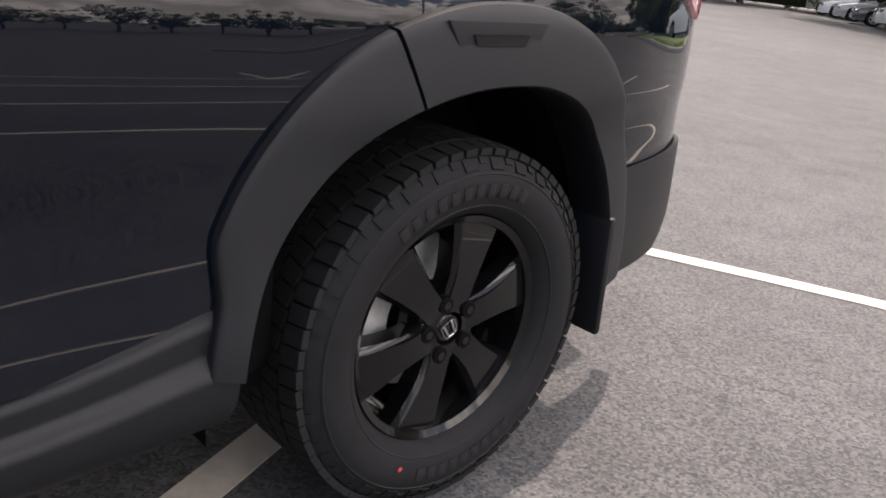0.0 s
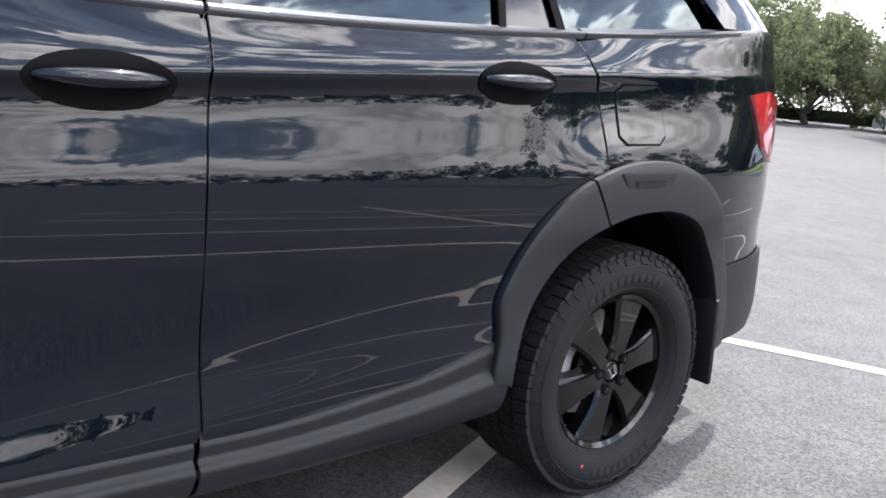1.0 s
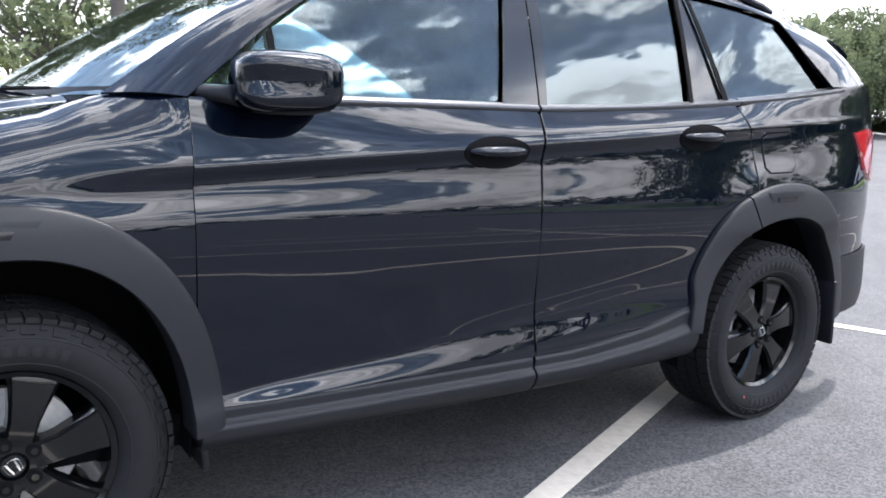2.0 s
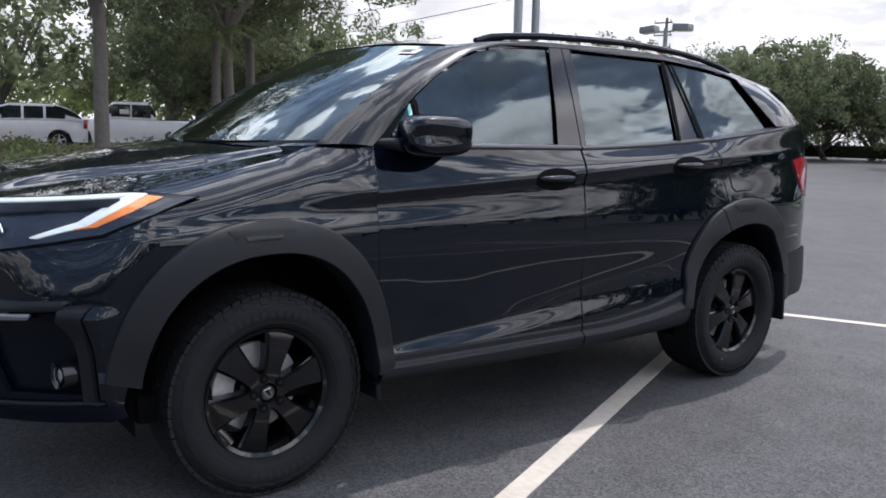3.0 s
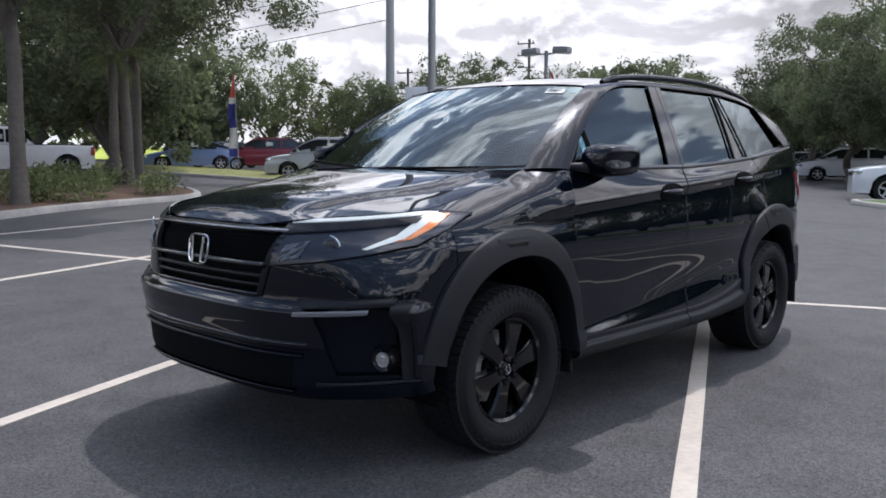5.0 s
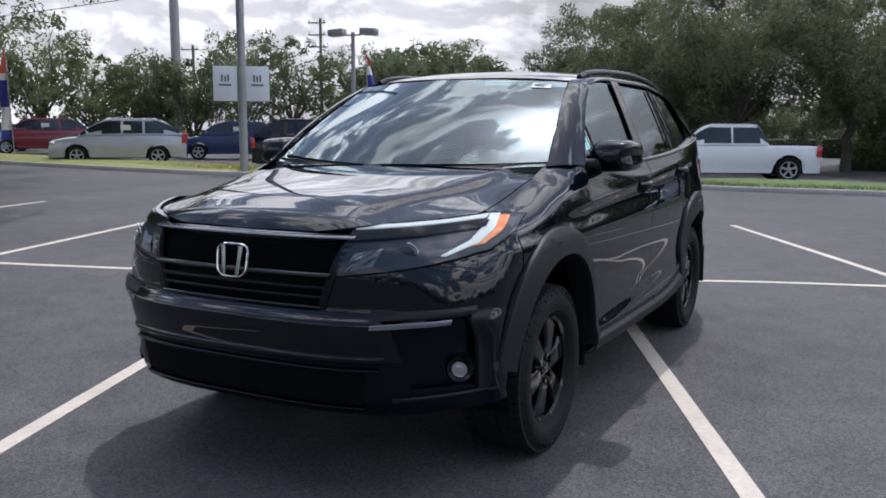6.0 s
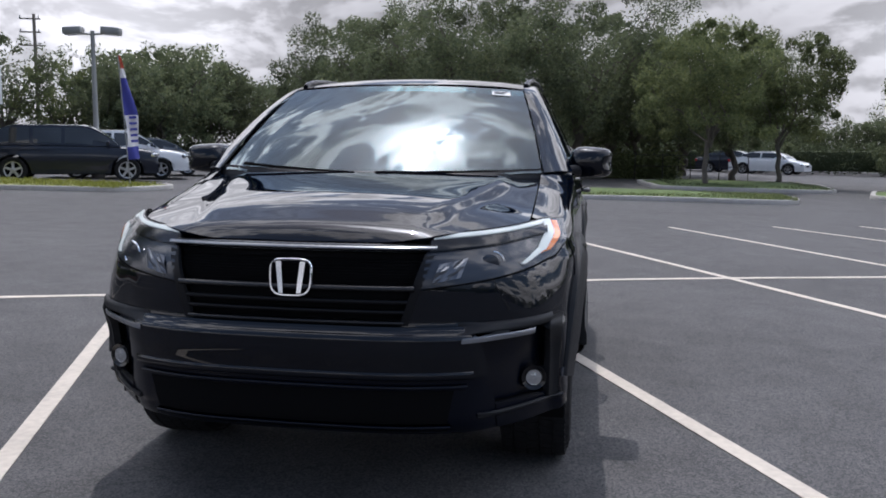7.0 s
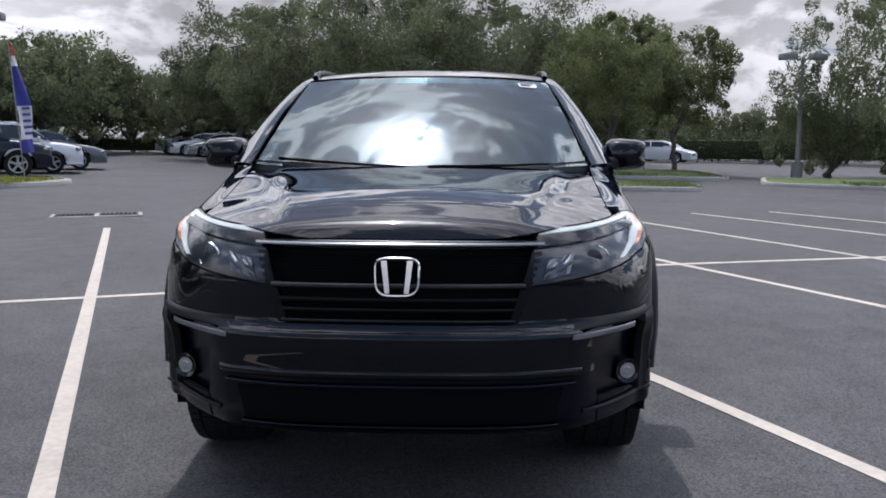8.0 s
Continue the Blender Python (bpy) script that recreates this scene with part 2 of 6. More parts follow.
LEAF_HEDGE = leaf_material("hedge_leaf", (0.086, 0.106, 0.058))
BLADE_DRY = leaf_material("dry_grass_blade", (0.21, 0.225, 0.055))
POLE = material("galvanised_pole", (0.30, 0.30, 0.29), rough=0.55, metal=0.3, var=0.12, scale=5)
WOODPOLE = material("weathered_pole", (0.16, 0.14, 0.12), rough=0.9, var=0.2, scale=6)
SIGN_WHITE = material("sign_white", (0.70, 0.71, 0.72), rough=0.5, var=0.05)
IRON = material("cast_iron", (0.045, 0.043, 0.042), rough=0.7, var=0.2, scale=30)


# ---- mesh helpers ----
def finish(bm, name, mats, smooth=40.0):
    me = bpy.data.meshes.new(name)
    bm.to_mesh(me)
    bm.free()
    for m in mats if isinstance(mats, (list, tuple)) else [mats]:
        me.materials.append(m)
    if smooth:
        me.polygons.foreach_set("use_smooth", [True] * len(me.polygons))
        if "true_normal" in me.attributes:
            # panels take the exact normals of the surface that they are cut from
            vec = np.zeros(len(me.vertices) * 3, dtype=np.float32)
            me.attributes["true_normal"].data.foreach_get("vector", vec)
            me.normals_split_custom_set_from_vertices(vec.reshape(-1, 3).tolist())
        else:
            me.set_sharp_from_angle(angle=radians(smooth))
    return me


def part(name, bm, mat, parent, label="", smooth=40.0):
    ob = new(name, finish(bm, name, mat, smooth))
    ob.parent = parent
    if label:
        ob["label"] = label
    return ob


def thing(name, label, category, m=None, group="", kind=""):
    ob = new(name)
    ob.empty_display_size = 0.2
    if m is not None:
        ob.matrix_world = m
    return tagged(ob, label, category, group, kind)


def curve(x, pts):
    """Smooth value at x through (x, value) points."""
    if x <= pts[0][0]:
        return pts[0][1]
    if x >= pts[-1][0]:
        return pts[-1][1]
    i = 0
    while x > pts[i + 1][0]:
        i += 1
    (x0, y0), (x1, y1) = pts[i], pts[i + 1]
    h = x1 - x0
    d = (y1 - y0) / h
    dl = (y0 - pts[i - 1][1]) / (x0 - pts[i - 1][0]) if i > 0 else d
    dr = (pts[i + 2][1] - y1) / (pts[i + 2][0] - x1) if i + 2 < len(pts) else d
    m0 = 0.0 if dl * d <= 0 else 2 * dl * d / (dl + d)
    m1 = 0.0 if dr * d <= 0 else 2 * dr * d / (dr + d)
    if i == 0:
        m0 = d
    if i + 2 >= len(pts):
        m1 = d
    t = (x - x0) / h
    return (y0 * (2 * t ** 3 - 3 * t ** 2 + 1) + m0 * h * (t ** 3 - 2 * t ** 2 + t) + y1 * (3 * t ** 2 - 2 * t ** 3) + m1 * h * (t ** 3 - t ** 2))


def spline(pts):
    """A function through (x, value) points with even curvature (natural cubic)."""
    xs, ys = np.array([p[0] for p in pts], float), np.array([p[1] for p in pts], float)
    n, h = len(xs), np.diff(xs)
    a, b = np.eye(n), np.zeros(n)
    for i in range(1, n - 1):
        a[i, i - 1:i + 2] = h[i - 1], 2 * (h[i - 1] + h[i]), h[i]
        b[i] = 6 * ((ys[i + 1] - ys[i]) / h[i] - (ys[i] - ys[i - 1]) / h[i - 1])
    m = np.linalg.solve(a, b).tolist()
    xs, ys, h = xs.tolist(), ys.tolist(), h.tolist()

    def value(x):
        x = min(xs[-1], max(xs[0], x))
        i = 0
        while i < n - 2 and x > xs[i + 1]:
            i += 1
        p, q = (xs[i + 1] - x) / h[i], (x - xs[i]) / h[i]
        return p * ys[i] + q * ys[i + 1] + ((p ** 3 - p) * m[i] + (q ** 3 - q) * m[i + 1]) * h[i] ** 2 / 6
    return value


def smoothstep(a, b, x):
    t = min(1.0, max(0.0, (x - a) / (b - a)))
    return t * t * (3 - 2 * t)


def lerp(a, b, t):
    return a + (b - a) * t


def sheet(fn, nu, nv, flip=False):
    """A grid of points fn(u, v), u and v from 0 to 1."""
    bm = bmesh.new()
    vs = [[bm.verts.new(fn(i / nu, j / nv)) for j in range(nv + 1)] for i in range(nu + 1)]
    for i in range(nu):
        for j in range(nv):
            f = (vs[i][j], vs[i + 1][j], vs[i + 1][j + 1], vs[i][j + 1])
            bm.faces.new(f[::-1] if flip else f)
    return bm


def thicken(bm, t):
    """Gives a sheet a thickness t behind its faces."""
    bm.normal_update()
    bmesh.ops.recalc_face_normals(bm, faces=bm.faces)
    bmesh.ops.solidify(bm, geom=bm.faces[:], thickness=t)
    return bm


def cut_sheet(surf, poly, step, lift=0.0, thick=0.006, hole=None, side=1):
    """The piece of a surface surf(a, b) inside a convex outline, as a slab. hole(a, b): the nearest point outside an opening, or None to drop."""
    a0, a1 = min(p[0] for p in poly), max(p[0] for p in poly)
    b0, b1 = min(p[1] for p in poly), max(p[1] for p in poly)
    na, nb = max(1, math.ceil((a1 - a0) / step[0])), max(1, math.ceil((b1 - b0) / step[1]))
    bm = bmesh.new()
    vs = [[bm.verts.new((lerp(a0, a1, i / na), lerp(b0, b1, j / nb), 0)) for j in range(nb + 1)] for i in range(na + 1)]
    for i in range(na):
        for j in range(nb):
            bm.faces.new((vs[i][j], vs[i + 1][j], vs[i + 1][j + 1], vs[i][j + 1]))
    area = sum(p[0] * q[1] - q[0] * p[1] for p, q in zip(poly, poly[1:] + poly[:1]))
    ring = poly if area > 0 else poly[::-1]
    for p, q in zip(ring, ring[1:] + ring[:1]):
        no = Vector((q[1] - p[1], p[0] - q[0], 0))
        if no.length > 1e-9:
            bmesh.ops.bisect_plane(bm, geom=bm.verts[:] + bm.edges[:] + bm.faces[:], dist=1e-6, plane_co=(p[0], p[1], 0), plane_no=no, clear_outer=True)
    if hole:
        dead = []
        for v in bm.verts:
            r = hole(v.co.x, v.co.y)
            if r is None:
                dead.append(v)
            else:
                v.co.x, v.co.y = r
        bmesh.ops.delete(bm, geom=dead, context="VERTS")
    ret = bmesh.ops.extrude_face_region(bm, geom=bm.faces[:])
    for g in ret["geom"]:
        if isinstance(g, bmesh.types.BMVert):
            g.co.z = -1.0
    h = 0.004
    lay = bm.verts.layers.float_vector.new("true_normal")
    for v in bm.verts:
        a, b, k = v.co
        p = Vector(surf(a, b))
        n = (Vector(surf(a + h, b)) - Vector(surf(a - h, b))).cross(Vector(surf(a, b + h)) - Vector(surf(a, b - h)))
        n.normalize()
        v.co = p + n * (lift + k * thick)
        if side < 0:
            v.co.x, n.x = -v.co.x, -n.x
        v[lay] = n
    bmesh.ops.recalc_face_normals(bm, faces=bm.faces)
    bm.normal_update()
    for v in bm.verts:
        n = Vector(v[lay])
        v[lay] = n if n.dot(v.normal) > 0 else -n
    return bm


def box(bm, m, size, bevel=0.0):
    r = bmesh.ops.create_cube(bm, size=1.0)
    for v in r["verts"]:
        v.co = m @ Vector((v.co.x * size[0], v.co.y * size[1], v.co.z * size[2]))
    if bevel:
        es = {e for v in r["verts"] for e in v.link_edges}
        bmesh.ops.bevel(bm, geom=list(es), offset=bevel, segments=2, affect="EDGES", profile=0.5)
    return bm


def tube(bm, pts, radii, seg=10, cap=True):
    """A tapered tube along points."""
    rings = []
    for i, p in enumerate(pts):
        p = Vector(p)
        d = (Vector(pts[min(i + 1, len(pts) - 1)]) - Vector(pts[max(i - 1, 0)])).normalized()
        a = d.orthogonal().normalized() if i == 0 else (a - d * a.dot(d)).normalized()
        b = d.cross(a)
        r = radii[i] if isinstance(radii, (list, tuple)) else radii
        rings.append([bm.verts.new(p + (a * math.cos(2 * math.pi * k / seg) + b * math.sin(2 * math.pi * k / seg)) * r) for k in range(seg)])
    for r0, r1 in zip(rings, rings[1:]):
        for k in range(seg):
            bm.faces.new((r0[k], r0[(k + 1) % seg], r1[(k + 1) % seg], r1[k]))
    if cap:
        bm.faces.new(rings[0][::-1])
        bm.faces.new(rings[-1])
    return bm


def lathe(bm, prof, seg, m=None, a0=0.0, a1=2 * math.pi):
    """A turned ring: prof of (radius, along), turned about the local x axis."""
    full = abs(a1 - a0 - 2 * math.pi) < 1e-6
    cols = []
    for k in range(seg + (0 if full else 1)):
        a = a0 + (a1 - a0) * k / seg
        col = []
        for r, x in prof:
            p = Vector((x, r * math.cos(a), r * math.sin(a)))
            col.append(bm.verts.new(m @ p if m else p))
        cols.append(col)
    n = len(cols)
    for k in range(n if full else n - 1):
        c0, c1 = cols[k], cols[(k + 1) % n]
        for j in range(len(prof) - 1):
            bm.faces.new((c0[j], c0[j + 1], c1[j + 1], c1[j]))
    return bm


# ---- the black SUV: its surfaces (front towards -y, driver's side +x) ----
HUB_F, HUB_R, HUB_Z, TYRE_R = -1.41, 1.41, 0.375, 0.377


plan_w = spline([(-2.0, 0.955), (-1.75, 0.988), (-1.3, 1.000), (-0.6, 1.002), (0.5, 1.002), (1.1, 0.993), (1.6, 0.962), (1.95, 0.915), (2.2, 0.845), (2.35, 0.775), (2.45, 0.705), (2.54, 0.60)])


def belt(y):
    return 1.262 + 0.05 * max(0.0, y - 0.1) ** 1.6


def band_z(y):
    return 1.052 + (y + 1.14) * 0.060


def low_z(y):
    return 0.615 + 0.095 * y


def side_x(y, z):
    bz, lz, be = band_z(y), min(0.72, max(0.52, low_z(y))), belt(y)
    k = smoothstep(-1.35, -1.0, y) * (1 - smoothstep(1.0, 1.5, y))
    c = smoothstep(-0.65, 0.0, y) * (1 - smoothstep(0.40, 1.10, y))
    r = smoothstep(0.95, 1.25, y) * (1 - smoothstep(1.8, 2.2, y))
    low = smoothstep(-1.0, -0.75, y) * (1 - smoothstep(0.9, 1.15, y))
    base = [(0.30, -0.010), (0.45, 0.004 + 0.009 * low), (lz - 0.025, -0.006 - 0.003 * low), (lz + 0.025, -0.008 - 0.004 * c), (0.84, -0.004 + 0.016 * r), (0.95, -0.008 + 0.020 * r),
            (bz - 0.01, -0.030 + 0.004 * k - 0.004 * r), (bz + 0.025, -0.034 + 0.020 * k), (bz + 0.05, -0.040 + 0.020 * k), (be, -0.062), (be + 0.06, -0.092)]
    return plan_w(y) + curve(z, base)


def side(y, z):
    return (side_x(y, z), y, z)


def glass_x(y, z):
    return 0.938 - 0.43 * (z - 1.27) - 0.14 * (z - 1.27) ** 2 - 0.075 * smoothstep(0.9, 2.3, y)


def glassy(y, z):
    return (glass_x(y, z), y, z)


hood_mid = spline([(-2.31, 1.040), (-2.28, 1.075), (-2.18, 1.120), (-2.0, 1.158), (-1.75, 1.198), (-1.4, 1.246), (-1.0, 1.285)])


def hood_z(x, y):
    zc = hood_mid(y)
    ax = abs(x)
    edge = lerp(0.40, 0.62, smoothstep(-2.3, -1.3, y))
    rise = 0.018 * (1 - smoothstep(edge, edge + 0.08, ax)) * smoothstep(-2.26, -2.05, y)
    return zc - 0.092 * (ax / 0.85) ** 2.2 * lerp(1.0, 0.38, smoothstep(-1.75, -1.15, y)) + rise - 0.008


def hood_front(x):
    return curve(abs(x), [(0, -2.305), (0.30, -2.295), (0.46, -2.262), (0.62, -2.15), (0.74, -2.03), (0.80, -1.935)])


def hood_rear(x):
    return -1.385 + 0.245 * (x / 0.80) ** 2


NOSE = [(0.0, -2.40), (0.28, -2.392), (0.48, -2.362), (0.66, -2.295), (0.79, -2.20), (0.882, -2.08), (0.952, -1.93), (0.980, -1.78)]
nose_x, nose_y = spline([(float(i), p[0]) for i, p in enumerate(NOSE)]), spline([(float(i), p[1]) for i, p in enumerate(NOSE)])


def nose_s(x):
    """The place along the nose's plan curve at which it is x wide."""
    lo, hi = 0.0, 7.0
    for _ in range(30):
        mid = (lo + hi) / 2
        lo, hi = (mid, hi) if nose_x(mid) < abs(x) else (lo, mid)
    return math.copysign(lo, x)


nose_upper = spline([(0.755, 0.024), (0.88, 0.0245), (0.97, 0.042), (1.05, 0.098), (1.14, 0.188), (1.2, 0.26)])


def nose(s, z):
    a = abs(s)
    x, y = nose_x(a), nose_y(a)
    back = nose_upper(z) if z > 0.755 else curve(z, [(0.30, 0.12), (0.36, 0.045), (0.42, 0.018), (0.50, 0.008), (0.60, -0.004), (0.67, -0.020), (0.715, -0.020), (0.755, 0.024), (0.82, 0.026)])
    y += back * (1 + 0.7 * (x / 0.8) ** 2 * smoothstep(0.70, 1.0, z))
    y += 0.075 * smoothstep(0.60, 0.86, x) * (1 - smoothstep(0.88, 0.955, x)) * (1 - smoothstep(0.64, 0.76, z))
    box_k = smoothstep(0.70, 0.88, x) * (1 - smoothstep(0.94, 0.98, x)) * (1 - smoothstep(0.74, 0.98, z))
    x, y = x + 0.008 * box_k, y - 0.024 * box_k
    x -= 0.035 * smoothstep(0.85, 1.1, z) * smoothstep(0.6, 0.95, x)
    x = lerp(x, side_x(y, min(1.0, max(0.40, z))), smoothstep(-2.02, -1.80, y) * (1 - smoothstep(1.0, 1.10, z)))
    return (math.copysign(x, s), y, z)


def ridge(z0, z1, depth, rise=None, taper=None):
    """A rounded bar on the nose between two heights; (s, f), f from 0 to 1 across it. rise: how much higher it runs per step of s."""
    def fn(s, f):
        lift = rise * (abs(s) - 3.0) if rise else 0.0
        p = nose(s, lerp(z0, z1, f) + lift)
        out = depth * max(0.0, math.sin(math.pi * min(1.0, max(0.0, f)))) ** 0.6
        if taper is not None:
            out *= smoothstep(taper, taper + 0.7, abs(s))
        return (p[0] * (1 + 0.25 * out), p[1] - out, p[2])
    return fn


def bar(name, x0, x1, z0, z1, depth, mat, parent, label="", sd=1, rise=None, tapered=False):
    a, b = nose_s(x0), nose_s(x1)
    return part(name, cut_sheet(ridge(z0, z1, depth, rise, a if tapered else None), [(a, 0.02), (b, 0.02), (b, 0.98), (a, 0.98)], (0.12, 0.12), thick=0.02, side=sd), mat, parent, label)


def nose_poly(pts):
    return [(nose_s(x), z) for x, z in pts]


ARCH_IN, ARCH_OUT = (0.435, 0.500), (0.545, 0.630)


def arch_radius(c, s, front, which, low=True):
    """The flare's outer (0) or inner (1) radius in the direction (c towards the nose, s up)."""
    a = ((0.575, 0.49), (0.465, 0.405)) if front else ((0.598, 0.55), (0.522, 0.440))
    b = (0.635, 0.515) if front else (0.632, 0.492)
    k = lambda i: (abs(c / a[i][0 if c > 0 else 1]) ** 2.25 + abs(s / b[i]) ** 2.25) ** (-1 / 2.25)
    ri, ro = k(1), k(0)
    if which:
        return ri
    if low and not front and c > 0:
        ro = lerp(ri + 0.05, ro, smoothstep(0.19, 0.30, ro * s))
    return ro


def paint_low(y):
    return curve(y, [(-1.0, 0.466), (0.2, 0.466), (0.6, 0.505), (0.85, 0.560), (1.2, 0.64)])


def arch_hole(a=0.50, b=0.585):
    """Keeps panels out of both wheel openings; the flare covers the rim of the cut."""
    def hole(y, z):
        for hy in (HUB_F, HUB_R):
            dy, dz = hy - y, z - HUB_Z
            r = math.hypot(dy, dz)
            if r < 1e-6:
                return None
            R_ = 0.45 * arch_radius(dy / r, dz / r, hy < 0, 0, False) + 0.55 * arch_radius(dy / r, dz / r, hy < 0, 1)
            if r < R_ * 0.93 or (dz < 0.06 and r < R_):
                return None
            if r < R_:
                return (hy - dy * R_ / r, HUB_Z + dz * R_ / r)
        return (y, z)
    return hole


# ---- the black SUV: its parts ----
suv = thing("suv", "glossy black SUV with black wheels and matte plastic wheel-arch flares", "car")
HOLE = arch_hole()
S_, SZ = 0.030, 0.009
for sd in (1, -1):
    # front fender: from the bonnet's seam over the shoulder down to the sill

    def fender_fn(u, v):
        y = lerp(-1.80, -0.988, u)
        zf = lerp(1.005, 1.155, smoothstep(-1.86, -1.0, y))
        up_k = smoothstep(-1.32, -1.10, y)
        xs = 0.803 if y < -1.165 else lerp(0.803, 0.938, (y + 1.165) / 0.177)
        if v < 0.3:
            t = v / 0.3
            p0 = Vector((xs, y, lerp(hood_z(min(xs, 0.803), y), 1.264, up_k)))
            p3 = Vector((side_x(y, zf), y, zf))
            p1 = p0 + Vector((lerp(0.05, 0.004, smoothstep(-1.2, -1.0, y)), 0, -0.012))
            p2 = p3 + Vector((-0.014, 0, 0.055))
            return p0 * (1 - t) ** 3 + p1 * 3 * t * (1 - t) ** 2 + p2 * 3 * t * t * (1 - t) + p3 * t ** 3
        t = (v - 0.3) / 0.7
        z = lerp(zf, 0.40, t)
        return Vector((side_x(y, z), y, z))
    bm = sheet(fender_fn, 48, 46)
    dead = []
    for v in bm.verts:
        if v.co.z < 1.0:
            r = HOLE(v.co.y, v.co.z)
            if r is None:
                dead.append(v)
            else:
                v.co.y, v.co.z = r
    bmesh.ops.delete(bm, geom=dead, context="VERTS")
    for v in bm.verts:
        v.co.x *= sd
    thicken(bm, 0.006)
    part("front_fender", bm, PAINT, suv)

    # doors: below the windows
    fd = cut_sheet(side, [(-0.980, 0.466), (0.1058, 0.466), (0.1155, 0.80), (0.1155, 1.262), (-0.985, 1.262), (-0.985, 0.9)], (S_, SZ), hole=HOLE, side=sd)
    front_door = part("front_door", fd, PAINT, suv)
    rd = cut_sheet(side, [(0.1085, 0.466), (0.20, 0.467), (0.60, 0.506), (0.85, 0.561), (1.205, 0.64), (1.200, 1.0), (1.172, 1.165), (1.085, 1.308), (0.1185, 1.262), (0.1185, 0.80)], (S_, SZ), hole=HOLE, side=sd)
    rear_door = part("rear_door", rd, PAINT, suv)
    part("door_jamb", cut_sheet(side, [(0.085, 0.47), (0.145, 0.47), (0.150, 1.25), (0.085, 1.25)], (0.03, 0.03), lift=-0.0075, thick=0.004, side=sd), PAINT, suv)
    # quarter panel behind the rear door
    gap = lambda z: curve(z, [(0.45, 1.2095), (1.0, 1.2045), (1.165, 1.1765), (1.312, 1.089), (1.45, 1.0)])
    def quarter_hole(a, z):
        r = HOLE(a + gap(z), z)
        return None if r is None else (r[0] - gap(r[1]), r[1])
    q1 = cut_sheet(lambda a, z: side(a + gap(z), z), [(0.0, 0.60), (1.20, 0.60), (1.22, 1.43), (0.75, 1.405), (0.38, 1.352), (0.0, 1.312)], (S_, SZ), hole=quarter_hole, side=sd)
    part("quarter_panel", q1, PAINT, suv)
    # plastic door bottoms with a bright upper ledge
    def ledge(y, f):
        top = paint_low(y) + 0.014
        return (side_x(y, top) + curve(f, [(0.0, -0.014), (0.09, -0.010), (0.14, 0.002), (0.34, 0.003), (0.46, 0.027), (0.60, 0.025), (0.82, 0.0), (1.0, -0.10)]), y, lerp(top, 0.335, f))
    part("sill_cladding", cut_sheet(ledge, [(-0.985, 0.0), (0.100, 0.0), (0.094, 0.4), (0.075, 1.0), (-0.985, 1.0)], (0.05, 0.06), side=sd), CLADDING, front_door, "matte black plastic door bottom")
    part("sill_cladding", cut_sheet(ledge, [(0.109, 0.0), (0.895, 0.0), (0.885, 1.0), (0.084, 1.0), (0.103, 0.4)], (0.05, 0.06), side=sd), CLADDING, rear_door, "matte black plastic door bottom")

    # wheel-arch flares
    def flare(hy, a0, a1, n=40, ao=ARCH_OUT, ai=ARCH_IN):
        def fn(u, v):
            a = lerp(a0, a1, u)
            c, s = math.cos(a), math.sin(a)
            ro, ri = arch_radius(c, s, hy < 0, 0), arch_radius(c, s, hy < 0, 1)
            r = lerp(ro, ri, curve(v, [(0, 0), (0.12, 0.015), (0.5, 0.42), (0.8, 0.97), (0.9, 1.0), (1, 1.0)]))
            dx = curve(v, [(0, -0.004), (0.12, 0.014), (0.5, 0.026), (0.8, 0.034), (0.9, 0.016), (1, -0.08)])
            if hy < 0 and c > 0:
                dx *= lerp(0.25, 1.0, smoothstep(0.0, 0.6, s))
            y, z = hy - c * r, HUB_Z + s * r
            zz = max(0.45, min(1.0, z))
            return Vector(((side_x(y, zz) + dx) * sd, y, z))
        return thicken(sheet(fn, n, 14), 0.008)
    DEG = math.pi / 180
    part("wheel_arch_flare", flare(HUB_F, 13 * DEG, 176 * DEG, 64), CLADDING, suv, "matte black plastic wheel-arch flare")
    part("wheel_arch_flare", flare(HUB_R, 9 * DEG, 65.0 * DEG, 30), CLADDING, suv, "matte black plastic wheel-arch flare")
    part("wheel_arch_flare", flare(HUB_R, 65.7 * DEG, 178 * DEG, 44), CLADDING, suv, "matte black plastic wheel-arch flare")
    # small recessed pads on the flares
    for hy in (HUB_F, HUB_R):
        def pad(y, z):
            return (side_x(y, min(z, 1.0)) + 0.020, y, z)
        oy = -0.05
        bm = cut_sheet(pad, [(hy - 0.085 + oy, 0.915), (hy + 0.085 + oy, 0.915), (hy + 0.125 + oy, 0.975), (hy - 0.125 + oy, 0.975)], (0.05, 0.03), lift=0.006, thick=0.02, side=sd)
        part("flare_pad", bm, CLADDING, suv)
        bm = cut_sheet(pad, [(hy - 0.06 + oy, 0.938), (hy + 0.06 + oy, 0.938), (hy + 0.07 + oy, 0.955), (hy - 0.07 + oy, 0.955)], (0.05, 0.03), lift=0.010, thick=0.02, side=sd)
        part("flare_pad_insert", bm, GLOSS, suv)
    # wheel housings
    for hy in (HUB_F, HUB_R):
        bm = bmesh.new()
        def liner(u, v):
            a = lerp(-8 * DEG, 188 * DEG, u)
            c, s = math.cos(a), math.sin(a)
            r = arch_radius(c, s, hy < 0, 1) + 0.012
            return Vector(((lerp(0.95, 0.55, v)) * sd, hy - c * r, HUB_Z + s * r))
        bm = sheet(liner, 30, 4)
        box(bm, pose(0.56 * sd, hy, 0.62), (0.02, 1.0, 0.7))
        part("wheel_housing", bm, DARK, suv)
        # mud flaps behind each wheel
        fy = hy + (0.435 if hy > 0 else 0.44)
